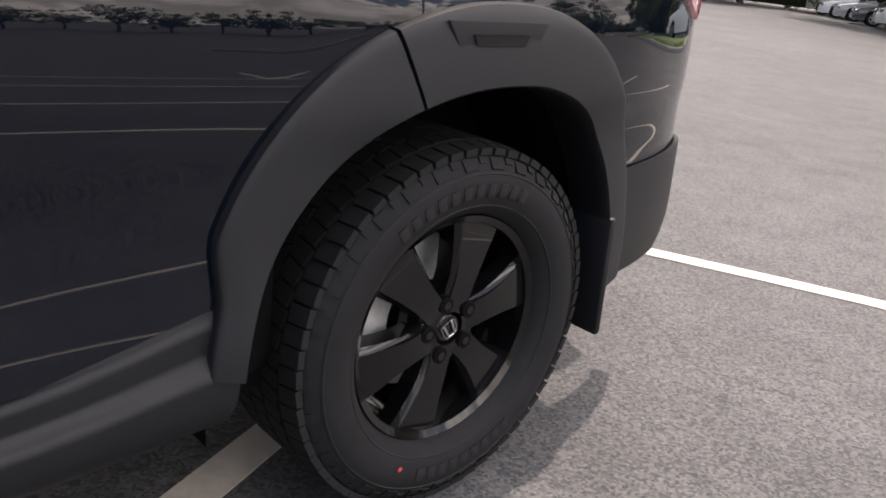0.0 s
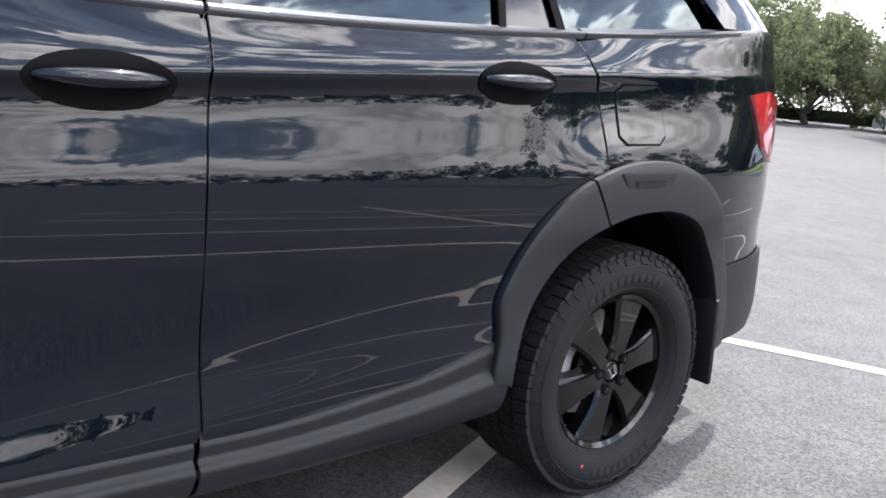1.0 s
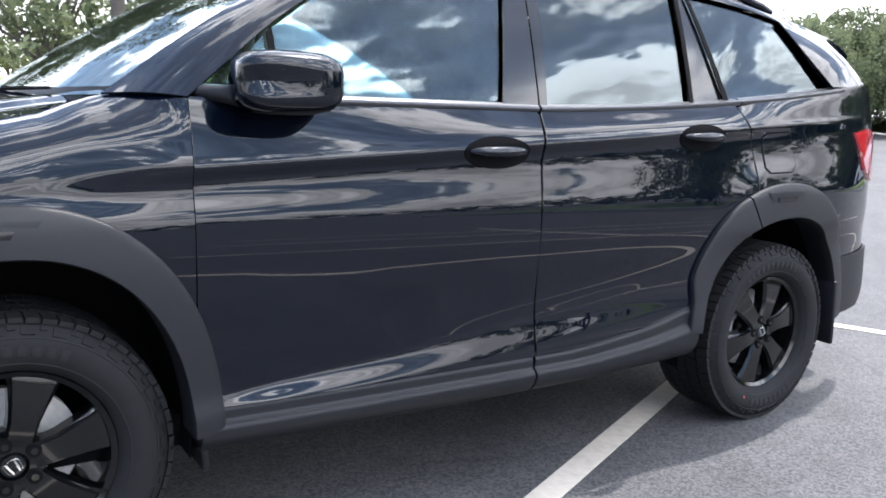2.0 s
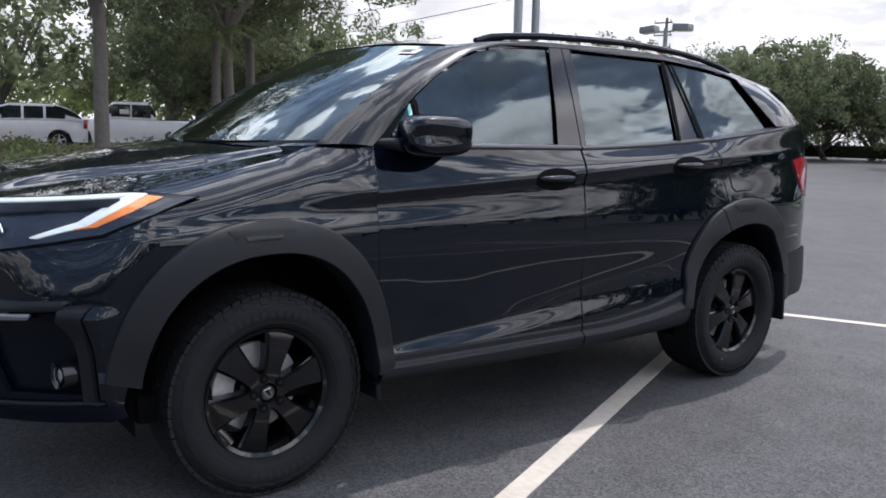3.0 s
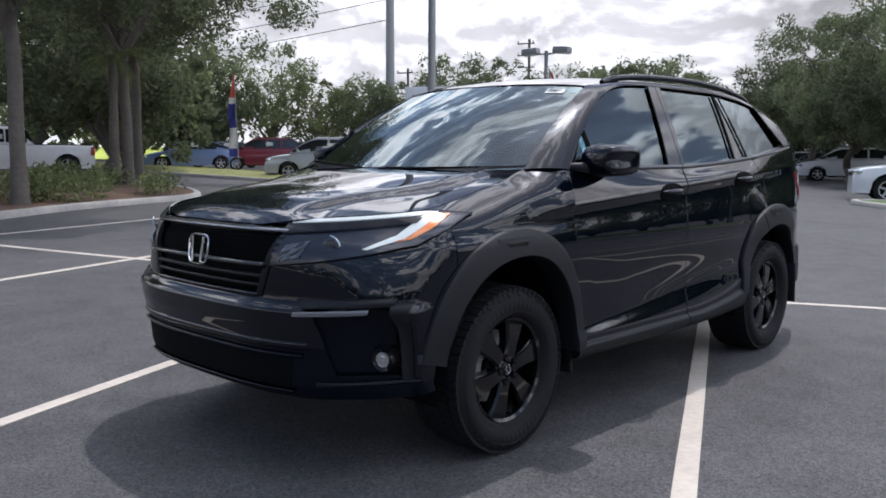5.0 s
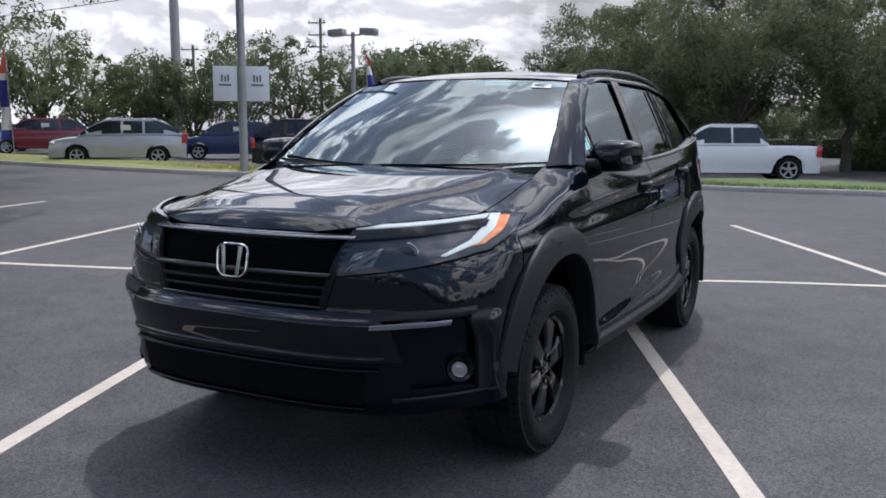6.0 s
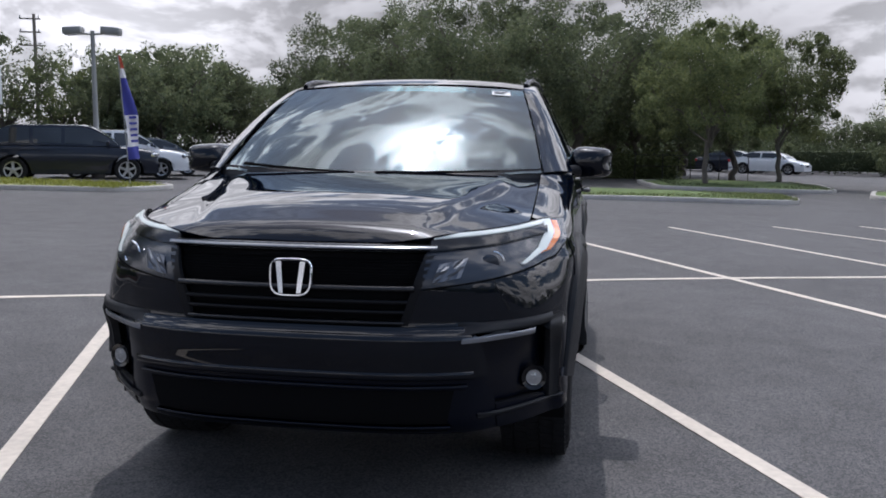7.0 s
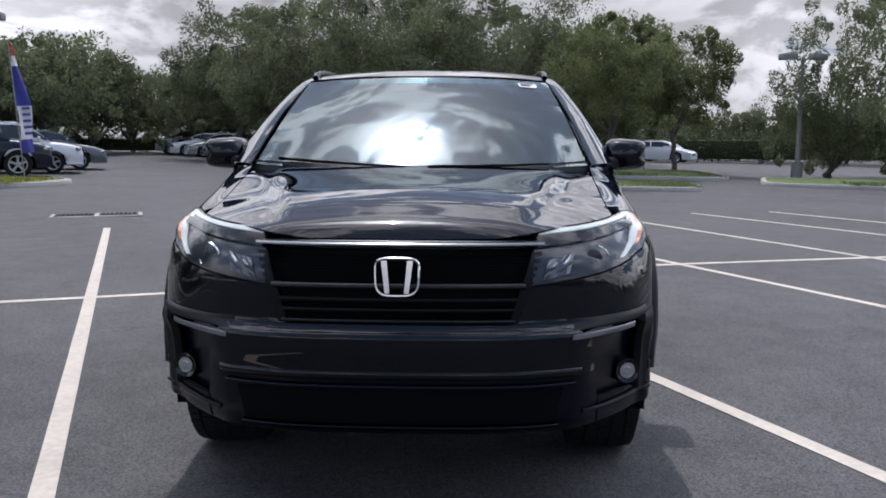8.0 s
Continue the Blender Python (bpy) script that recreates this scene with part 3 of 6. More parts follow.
        bm = bmesh.new()
        box(bm, pose((0.862 if hy > 0 else 0.845) * sd, fy, 0.42, 3 if hy > 0 else 6), (0.235, 0.022, 0.29), 0.010)
        part("mud_flap", bm, CLADDING, suv)

    # windows
    top = lambda y: curve(y, [(-0.95, 1.262), (-0.70, 1.485), (-0.50, 1.60), (-0.36, 1.665), (-0.15, 1.707), (0.1, 1.722), (0.9, 1.722), (1.2, 1.708), (1.59, 1.668), (1.80, 1.56)])
    gl = lambda pts, lift, mat, name, parent, label="": part(name, cut_sheet(glassy, pts, (0.06, 0.05), lift=lift, thick=0.005, side=sd), mat, parent, label)
    arc = [(y, top(y)) for y in (0.105, -0.05, -0.15, -0.26, -0.36, -0.5, -0.6)]
    win = gl([(-0.735, 1.268), (0.015, 1.268), (0.135, 1.722)] + arc[1:] + [(-0.735, 1.455)], -0.012, GLASS_SIDE, "front_window", front_door)
    win.visible_shadow = False
    win = gl([(-0.925, 1.268), (-0.760, 1.268), (-0.760, 1.435)], -0.012, GLASS_SIDE, "quarter_light", front_door)
    win.visible_shadow = False
    win = gl([(0.150, 1.270), (0.850, 1.297), (0.937, 1.716), (0.235, 1.722)], -0.012, GLASS_DARK, "rear_window", rear_door, "dark tinted privacy glass")
    win = gl([(0.868, 1.300), (1.035, 1.312), (0.99, 1.70), (0.955, 1.714)], -0.008, GLOSS, "division_panel", rear_door)
    win = gl([(1.058, 1.315), (1.5, 1.352), (1.88, 1.408), (1.86, 1.46), (1.74, 1.60), (1.65, 1.668), (1.55, 1.690), (1.2, 1.708), (1.002, 1.710)], -0.012, GLASS_DARK, "side_window", suv, "dark tinted privacy glass")
    if sd > 0:
        for y0_, w_, mt in ((-0.170, 0.085, GREEN_PAPER), (-0.660, 0.05, GREEN_PAPER)):
            gl([(y0_, 1.285), (y0_ + w_, 1.285), (y0_ + w_, 1.312), (y0_, 1.312)], -0.022, mt, "window_label", front_door, "small paper label")
    # pillar between the doors, frame above the windows, trim below
    gl([(-0.020, 1.266), (0.122, 1.266), (0.19, 1.724), (0.115, 1.724)], 0.004, GLOSS, "door_pillar", front_door)
    gl([(0.130, 1.266), (0.160, 1.268), (0.250, 1.724), (0.198, 1.724)], 0.004, GLOSS, "door_pillar", rear_door)
    gl([(0.842, 1.297), (0.864, 1.299), (0.950, 1.716), (0.929, 1.717)], 0.004, DARK, "window_seal", rear_door)
    gl([(1.042, 1.312), (1.071, 1.315), (1.011, 1.708), (0.995, 1.708)], 0.004, DARK, "window_seal", suv)
    gl([(-0.757, 1.266), (-0.738, 1.266), (-0.738, 1.452), (-0.757, 1.437)], 0.003, DARK, "window_seal", front_door)

    def trim_fn(y0, y1, zfun, w, out, n=30):
        def fn(u, v):
            y = lerp(y0, y1, u)
            z = zfun(y) + lerp(-w / 2, w / 2, v)
            return Vector(((max(glass_x(y, z), side_x(y, min(z, belt(y))) - 0.002 if z < belt(y) + 0.01 else 0) + out * math.sin(math.pi * v)) * sd, y, z))
        return thicken(sheet(fn, n, 6), 0.006)
    part("belt_trim", trim_fn(-0.90, 0.122, lambda y: belt(y) + 0.004, 0.026, 0.010), TRIM, front_door, "satin dark window trim strip")
    part("belt_trim", trim_fn(0.132, 1.12, lambda y: belt(y) + 0.004, 0.026, 0.010), TRIM, rear_door, "satin dark window trim strip")
    part("belt_trim", trim_fn(1.13, 1.90, lambda y: belt(y) + 0.006, 0.026, 0.010), TRIM, suv, "satin dark window trim strip")

    # side frame over the windows: from the glass line up to the roof's edge
    def frame_fn(u, v):
        y = lerp(-0.99, 2.02, u)
        zt = curve(y, [(-0.99, 1.262), (-0.70, 1.490), (-0.50, 1.607), (-0.36, 1.672), (-0.15, 1.714), (0.1, 1.728), (0.9, 1.728), (1.2, 1.714), (1.59, 1.672), (1.72, 1.60), (1.84, 1.425), (2.02, 1.42)])
        if y > 1.60:
            k = smoothstep(1.60, 1.86, y)
            zt = lerp(1.672, 1.41, k)
        p0 = Vector((glass_x(y, zt) + 0.004, y, zt))
        re = roof_edge(y)
        mid = (p0 + re) / 2 + Vector((0.018, 0, 0.012)) * (1 - 0.75 * smoothstep(1.3, 1.65, y))
        p = p0 * (1 - v) ** 2 + mid * 2 * v * (1 - v) + re * v * v
        return Vector((p.x * sd, p.y, p.z))

    def roof_edge(y):
        # the roof's outer line: windscreen pillar, roof rail, rear pillar
        if y < -0.42:
            t = (y + 0.99) / 0.57
            return Vector((lerp(0.815, 0.655, t), lerp(-1.165, -0.43, t), lerp(1.262, 1.700, t) + 0.035 * math.sin(math.pi * t)))
        return Vector((curve(y, [(-0.42, 0.655), (0.0, 0.675), (0.8, 0.680), (1.6, 0.655), (2.02, 0.625)]), y, curve(y, [(-0.42, 1.702), (-0.2, 1.735), (0.2, 1.757), (0.7, 1.765), (1.1, 1.755), (1.6, 1.712), (2.02, 1.655)])))
    part("side_frame", thicken(sheet(frame_fn, 70, 8), 0.006), PAINT, suv)

    # roof rails
    bm = bmesh.new()
    pts, rad = [], []
    for i in range(25):
        y = lerp(-0.28, 1.62, i / 24)
        e = roof_edge(y)
        h = 0.030 * math.sin(math.pi * min(1, max(0, i / 24))) ** 0.35 if 0 < i < 24 else 0.0
        pts.append(((e.x - 0.005) * sd, y, e.z + h))
        rad.append(0.017)
    tube(bm, pts, rad, 8)
    part("roof_rail", bm, SATIN, suv)

    # mirror: arm, shell, cap
    bm = bmesh.new()
    bmesh.ops.create_uvsphere(bm, u_segments=28, v_segments=16, radius=1.0)
    for v in bm.verts:
        c = v.co
        ex = lambda q, p: math.copysign(abs(q) ** p, q)
        x, y, z = ex(c.x, 0.5), ex(c.y, 0.6), ex(c.z, 0.55)
        back = smoothstep(-0.2, 0.5, y)
        v.co = Vector(((1.046 + 0.106 * x - 0.02 * (1 - y) * (1 - abs(z))) * sd, -0.775 + 0.145 * y * (1 - 0.10 * back) - 0.03 * (x - 1) * 0.5, 1.306 + 0.079 * z * (1 - 0.10 * x)))
    low_half = bm.copy()
    bmesh.ops.bisect_plane(bm, geom=bm.verts[:] + bm.edges[:] + bm.faces[:], plane_co=(0, 0, 1.300), plane_no=(0, 0.08, -1), clear_outer=True)
    bmesh.ops.bisect_plane(low_half, geom=low_half.verts[:] + low_half.edges[:] + low_half.faces[:], plane_co=(0, 0, 1.298), plane_no=(0, -0.08, 1), clear_outer=True)
    for v in low_half.verts:
        v.co.x = 1.046 * sd + (v.co.x - 1.046 * sd) * 0.985
    mirror = part("door_mirror", bm, PAINT, suv)
    part("mirror_base", low_half, CLADDING, mirror, "matte black lower mirror shell")
    bm = bmesh.new()
    tube(bm, [(0.905 * sd, -0.985, 1.278), (0.945 * sd, -0.915, 1.272), (0.99 * sd, -0.85, 1.266), (1.04 * sd, -0.79, 1.270)], [0.012, 0.021, 0.030, 0.038], 12)
    part("mirror_arm", bm, CLADDING, mirror)
    bm = bmesh.new()
    box(bm, pose(1.038 * sd, -0.658, 1.312, -4), (0.14, 0.008, 0.09), 0.003)
    part("mirror_glass", bm, CHROME, mirror, "mirror glass")

    # door handles: a dished cup, its shade and dark reflection painted in, and a bar
    for hy0, hz, door in ((-0.060, 1.128, front_door), (0.870, 1.182, rear_door)):
        bm = bmesh.new()
        bmesh.ops.create_uvsphere(bm, u_segments=24, v_segments=12, radius=1.0)
        for v in bm.verts:
            c = v.co.copy()
            v.co = Vector(((side_x(hy0 + c.y * 0.125, hz + c.z * 0.050) + 0.004 - 0.020 * max(0.0, c.x) * (1 - c.y * c.y)) * sd, hy0 + c.y * 0.125, hz + c.z * 0.050))
        part("handle_cup", bm, DARK, door, "dished handle recess, its shade put into a dark colour")
        bm = bmesh.new()
        pts = []
        for i in range(13):
            t = i / 12
            yy = hy0 + lerp(-0.105, 0.105, t)
            pts.append(((side_x(yy, hz) + 0.004 + 0.036 * math.sin(math.pi * t) ** 0.6) * sd, yy, hz + 0.004))
        tube(bm, pts, [0.008 + 0.010 * math.sin(math.pi * i / 12) ** 0.7 for i in range(13)], 10)
        part("door_handle", bm, PAINT, door, "gloss black handle bar")
    # filler flap on the driver's side
    if sd > 0:
        ring = [(1.255, 1.07), (1.285, 1.05), (1.43, 1.052), (1.46, 1.075), (1.445, 1.185), (1.42, 1.207), (1.27, 1.20), (1.245, 1.18)]
        part("flap_gap", cut_sheet(side, [(1.353 + (a - 1.353) * 1.05, 1.128 + (b - 1.128) * 1.07) for a, b in ring], (0.04, 0.03), lift=0.0016, thick=0.003), DARK, suv)
        part("fuel_flap", cut_sheet(side, ring, (0.04, 0.03), lift=0.0035, thick=0.004), PAINT, suv)
    # tail lamp, rear bumper side
    part("tail_lamp", cut_sheet(side, [(1.99, 1.210), (2.14, 1.04), (2.28, 0.985), (2.36, 1.05), (2.33, 1.20), (2.16, 1.228)], (0.03, 0.03), lift=0.012, thick=0.03, side=sd), RED_LENS, suv, "red tail lamp")
    part("rear_bumper_side", cut_sheet(side, [(1.80, 0.40), (2.20, 0.40), (2.42, 0.50), (2.46, 0.66), (1.84, 0.655)], (0.04, 0.03), lift=0.016, thick=0.02, hole=HOLE, side=sd), CLADDING, suv, "matte black plastic bumper")

# bonnet, windscreen, roof
def hood_fn(u, v):
    x = lerp(-0.797, 0.797, u)
    y = lerp(hood_rear(x), hood_front(x), v)
    return Vector((x, y, hood_z(x, y)))


part("bonnet", thicken(sheet(hood_fn, 64, 40), 0.012), PAINT, suv)


def screen_fn(u, v):
    s = 2 * u - 1
    b = Vector((0.812 * s, -1.375 + 0.235 * s * s, 1.240 + 0.02 * s * s))
    t = Vector((0.653 * s, -0.565 + 0.115 * s * s, 1.712 - 0.022 * s * s))
    p = b.lerp(t, v)
    p += Vector((0, -0.02, 0.03)) * math.sin(math.pi * v) * 0.6
    return p


def cowl_fn(u, v):
    x = lerp(-0.80, 0.80, u)
    y = hood_rear(x) - 0.02
    return Vector((x, y, hood_z(min(0.797, abs(x)), y) - 0.022)).lerp(screen_fn(u, 0.035) + Vector((0, -0.004, 0.004)), v)


part("cowl", thicken(sheet(cowl_fn, 40, 4), 0.004), CLADDING, suv, "matte black cowl below the windscreen")
ws = part("windscreen", thicken(sheet(screen_fn, 24, 14), 0.005), GLASS_CLEAR, suv)
ws.visible_shadow = False


def roof_fn(u, v):
    s = 2 * u - 1
    y0 = -0.565 + 0.115 * s * s + 0.012
    y = lerp(y0, 2.16, v)
    zc = curve(y, [(-0.57, 1.716), (-0.4, 1.752), (-0.2, 1.778), (0.2, 1.803), (0.6, 1.808), (1.0, 1.798), (1.5, 1.760), (1.9, 1.705), (2.16, 1.662)])
    xe = curve(y, [(-0.57, 0.635), (-0.42, 0.655), (0.0, 0.675), (0.8, 0.680), (1.6, 0.655), (2.16, 0.61)])
    ze = curve(y, [(-0.57, 1.68), (-0.42, 1.702), (-0.2, 1.735), (0.2, 1.757), (0.7, 1.765), (1.1, 1.755), (1.6, 1.712), (2.16, 1.63)])
    return Vector((xe * s, y, zc - (zc - ze) * abs(s) ** 2.4))


part("roof", thicken(sheet(roof_fn, 40, 44), 0.01), PAINT, suv)


# tailgate, closing the rear
def gate_fn(u, v):
    s = 2 * u - 1
    z = lerp(0.42, 1.655, v)
    w = curve(z, [(0.42, 0.62), (0.9, 0.62), (1.2, 0.60), (1.45, 0.60), (1.655, 0.60)])
    yb = curve(z, [(0.42, 2.50), (0.7, 2.61), (1.0, 2.60), (1.2, 2.55), (1.42, 2.40), (1.655, 2.17)])
    return Vector((w * s, yb - 0.09 * abs(s) ** 3, z))


part("tailgate", thicken(sheet(gate_fn, 24, 24, True), 0.01), PAINT, suv)
for sd in (1, -1):
    # rear pillar: from the quarter panel's top edge up to the roof, between the side window and the tailgate
    def dpillar(u, v):
        y0 = lerp(1.845, 2.34, u)
        low = Vector((lerp(side_x(y0, 1.42) - 0.010, 0.60, smoothstep(0.75, 1.0, u)), y0, lerp(1.405, 1.43, u)))
        y1 = lerp(1.60, 2.15, u)
        top = Vector((lerp(glass_x(1.60, 1.655) + 0.004, 0.60, u), y1, lerp(1.668, 1.645, u)))
        p = low.lerp(top, v) + Vector((0.012, 0.012, 0.010)) * math.sin(math.pi * v) * math.sin(math.pi * u)
        return Vector((p.x * sd, p.y, p.z))
    part("rear_pillar", thicken(sheet(dpillar, 16, 12), 0.008), PAINT, suv)
bm = sheet(lambda u, v: roof_fn(u, 1.0) + Vector((0, 0.14 * v, -0.03 * v - 0.03 * v * v)), 24, 4)
part("roof_spoiler", thicken(bm, 0.02), PAINT, suv)
# floor pan and engine bay block so that no light comes through
bm = bmesh.new()
box(bm, pose(0, 0.1, 0.36), (1.70, 3.9, 0.10), 0.02)
box(bm, pose(0, -1.62, 0.66), (1.08, 0.95, 0.62), 0.05)
box(bm, pose(0, 1.75, 0.62), (1.08, 1.2, 0.55), 0.05)
box(bm, pose(0, 0.1, 0.75), (1.78, 1.9, 0.80), 0.05)
part("underbody", bm, DARK, suv)

# ---- front end ----
NP = (0.12, 0.025)
bumper = part("front_bumper", cut_sheet(nose, nose_poly([(-0.69, 0.572), (0.69, 0.572), (0.668, 0.695), (0.60, 0.752), (-0.60, 0.752), (-0.668, 0.695)]), NP, thick=0.05), PAINT, suv)
lower = part("lower_bumper", cut_sheet(nose, nose_poly([(-0.72, 0.350), (0.72, 0.350), (0.715, 0.455), (0.69, 0.570), (-0.69, 0.570), (-0.715, 0.455)]), NP, lift=-0.008, thick=0.05), SATIN, suv, "satin black plastic lower bumper")
for sd in (1, -1):
    # painted cheek round the lamp, the corner before the wheel, the plastic corner below
    part("bumper_cheek", cut_sheet(nose, [(nose_s(0.392), 0.754), (6.98, 0.754), (6.98, 1.02), (nose_s(0.885), 1.090), (nose_s(0.49), 1.03), (nose_s(0.47), 1.0)], NP, lift=-0.003, side=sd), PAINT, suv)
    part("bumper_side", cut_sheet(nose, [(5.15, 0.440), (6.05, 0.43), (6.65, 0.753), (5.35, 0.753)], NP, lift=-0.003, side=sd), PAINT, suv)
    part("bumper_corner", cut_sheet(nose, [(nose_s(0.718), 0.352), (nose_s(0.80), 0.355), (5.5, 0.368), (6.05, 0.388), (6.05, 0.436), (5.1, 0.453), (nose_s(0.716), 0.453)], NP, lift=-0.004, thick=0.04, side=sd), SATIN, suv, "satin black plastic bumper corner")
part("lower_grille", cut_sheet(nose, nose_poly([(-0.55, 0.398), (0.55, 0.398), (0.575, 0.523), (-0.575, 0.523)]), NP, lift=-0.006, thick=0.01), DARK, lower)
bar("bumper_lip", -0.62, 0.62, 0.530, 0.546, 0.006, SATIN, lower)
bar("bumper_lip", -0.64, 0.64, 0.566, 0.596, 0.008, PAINT, bumper)
bar("skid_strip", -0.56, 0.56, 0.380, 0.394, 0.010, SATIN, lower)
grille = part("grille", cut_sheet(nose, nose_poly([(-0.40, 0.757), (0.40, 0.757), (0.49, 1.02), (-0.49, 1.02)]), (0.1, 0.02), lift=-0.03), DARK, suv)
for z0, z1, w, dep, mat in ((1.013, 1.037, 0.50, 0.028, DARK_CHROME), (0.874, 0.900, 0.435, 0.018, GLOSS), (0.832, 0.846, 0.42, 0.003, RECESS), (0.797, 0.810, 0.41, 0.003, RECESS), (0.758, 0.774, 0.40, 0.010, GLOSS)):
    bar("grille_bar", -w, w, z0, z1, dep, mat, grille)
for i in range(9):
    z = 0.905 + 0.0115 * i
    part("grille_slat", cut_sheet(nose, nose_poly([(-0.455, z), (0.455, z), (0.455, z + 0.004), (-0.455, z + 0.004)]), (0.3, 0.02), lift=-0.022, thick=0.008), DARK, grille)


def badge(m, w, h, parent, mat=CHROME):
    """A plain rounded chrome frame with two upright bars."""
    bm = bmesh.new()
    pts = []
    for k in range(40):
        a = 2 * math.pi * k / 40
        c, s = math.cos(a), math.sin(a)
        kx = 1.0 + 0.10 * s
        pts.append(m @ Vector((math.copysign(abs(c) ** 0.5, c) * w / 2 * kx, 0, math.copysign(abs(s) ** 0.5, s) * h / 2)))
    tube(bm, pts + pts[:1], w * 0.032, 6, False)
    for sx in (1, -1):
        bmx = bmesh.ops.create_cube(bm, size=1.0)["verts"]
        for v in bmx:
            x, y, z = v.co
            wid = 0.068 if z > 0 else 0.055
            off = 0.30 if z > 0 else 0.22
            v.co = m @ Vector((sx * w * off + x * w * wid * 2, y * w * 0.10, z * h * 0.88))
    return part("badge", bm, mat, parent, "plain chrome emblem")


badge(pose(0, -2.385, 0.920, -8), 0.148, 0.126, grille)

for sd in (1, -1):
    # grille surround
    for z0, z1, x0, x1 in ((0.757, 1.01, 0.405, 0.487),):
        part("grille_surround", cut_sheet(nose, nose_poly([(x0 - 0.022, z0), (x0 + 0.008, z0), (x1 + 0.012, z1), (x1 - 0.022, z1)]), NP, lift=0.004, thick=0.035, side=sd), RECESS, grille)
    lamp = part("headlamp", cut_sheet(nose, [(1.88, 0.886), (3.0, 0.912), (4.5, 0.948), (5.3, 0.972), (6.05, 1.086), (4.9, 1.099), (2.0, 1.063), (1.94, 1.0)], NP, lift=0.004, thick=0.02, side=sd), SMOKE, suv, "smoked headlamp housing")
    part("lamp_seam", cut_sheet(nose, [(1.84, 0.880), (3.0, 0.905), (4.5, 0.941), (5.34, 0.965), (6.10, 1.088), (4.9, 1.103), (1.96, 1.068), (1.90, 1.0)], NP, lift=0.0015, thick=0.006, side=sd), DARK, lamp)
    # bright strip along the top that turns down at the outer end
    for outline in ([(2.02, 1.047), (4.80, 1.079), (4.88, 1.092), (2.0, 1.058)], [(4.0, 0.957), (4.15, 0.955), (4.95, 0.993), (4.70, 1.004)], [(4.70, 1.005), (4.95, 0.994), (5.10, 1.050), (5.18, 1.090), (4.89, 1.092), (4.81, 1.060)]):
        part("daytime_light", cut_sheet(nose, outline, NP, lift=0.011, thick=0.012, side=sd), WHITE_LED, lamp, "white daytime light strip")
    part("side_marker", cut_sheet(nose, [(4.75, 0.982), (5.10, 0.992), (5.50, 1.082), (5.20, 1.086)], NP, lift=0.009, thick=0.012, side=sd), AMBER, lamp, "amber side marker")
    part("lamp_bar", cut_sheet(nose, [(1.98, 1.006), (4.86, 1.048), (4.90, 1.068), (1.98, 1.040)], NP, lift=0.016, thick=0.02, side=sd), GLOSS, lamp)
    # faceted inner reflector, main projector and its bright arcs
    rng_f = random.Random(31)

    def facet(u, v):
        q = Vector(nose(nose_s(lerp(0.505, 0.600, u) + 0.02 * (v - 0.5)), lerp(0.915, 0.980, v) + 0.020 * (u - 0.5)))
        return Vector((q.x * sd, q.y - 0.006 - rng_f.uniform(0, 0.009), q.z))
    bm = sheet(facet, 7, 5)
    bmesh.ops.recalc_face_normals(bm, faces=bm.faces)
    part("lamp_reflector", bm, LAMP_INNER, lamp, "bright faceted reflector", 0)
    p = Vector(nose(nose_s(0.69), 0.965))
    m = look((p.x * sd, p.y - 0.004, p.z), (p.x * sd + 0.45 * sd, p.y - 1, p.z)) @ pose(0, 0, 0, 0, 90, 0)
    bm = bmesh.new()
    lathe(bm, [(0.001, -0.001), (0.026, -0.002), (0.033, -0.004), (0.037, -0.009)], 24, m)
    part("projector_lens", bm, SMOKE, lamp)
    for a0_, a1_ in ((1.9, 3.2), (4.9, 6.2)):
        bm = bmesh.new()
        tube(bm, [m @ Vector((0.006, 0.047 * math.cos(lerp(a0_, a1_, q / 8)), 0.047 * math.sin(lerp(a0_, a1_, q / 8)))) for q in range(9)], 0.0035, 6)
        part("lamp_arc", bm, LAMP_CHROME, lamp)
    # fog-lamp corner: a dark recess in a matte frame that hooks over the top
    fog_pod = part("fog_pod", cut_sheet(nose, nose_poly([(0.66, 0.42), (0.90, 0.42), (0.905, 0.745), (0.585, 0.740)]), NP, lift=-0.040, thick=0.012, side=sd), SATIN, suv, "satin black fog lamp recess")
    bar("bumper_blade", 0.585, 0.893, 0.730, 0.766, 0.022, CLADDING, fog_pod, "matte black plastic blade", sd, 0.004, True)
    part("bumper_blade", cut_sheet(nose, [(4.95, 0.44), (5.35, 0.43), (5.55, 0.760), (5.0, 0.755)], NP, lift=0.010, thick=0.055, side=sd), CLADDING, fog_pod, "matte black plastic blade")
    part("fog_light_strip", cut_sheet(nose, nose_poly([(0.600, 0.700), (0.835, 0.716), (0.837, 0.730), (0.605, 0.717)]), NP, lift=0.006, thick=0.05, side=sd), STRIP, fog_pod, "clear slim light strip")
    p = Vector(nose(nose_s(0.832), 0.524))
    bm = bmesh.new()
    m = look((p.x * sd, p.y + 0.012, p.z), (p.x * sd + 0.25 * sd, p.y - 1, p.z)) @ pose(0, 0, 0, 0, 90, 0)
    lathe(bm, [(0.001, 0.004), (0.012, 0.006), (0.020, 0.002), (0.030, 0.004), (0.034, -0.03)], 24, m)
    fl = part("fog_lamp", bm, LAMP_CHROME, fog_pod, "round clear fog lamp")
    bm = bmesh.new()
    lathe(bm, [(0.034, 0.002), (0.047, 0.008), (0.056, -0.05)], 24, m)
    part("fog_bezel", bm, GLOSS, fl)
    bar("lower_blade", 0.655, 0.935, 0.412, 0.430, 0.014, CLADDING, fog_pod, "", sd, 0.006, True)
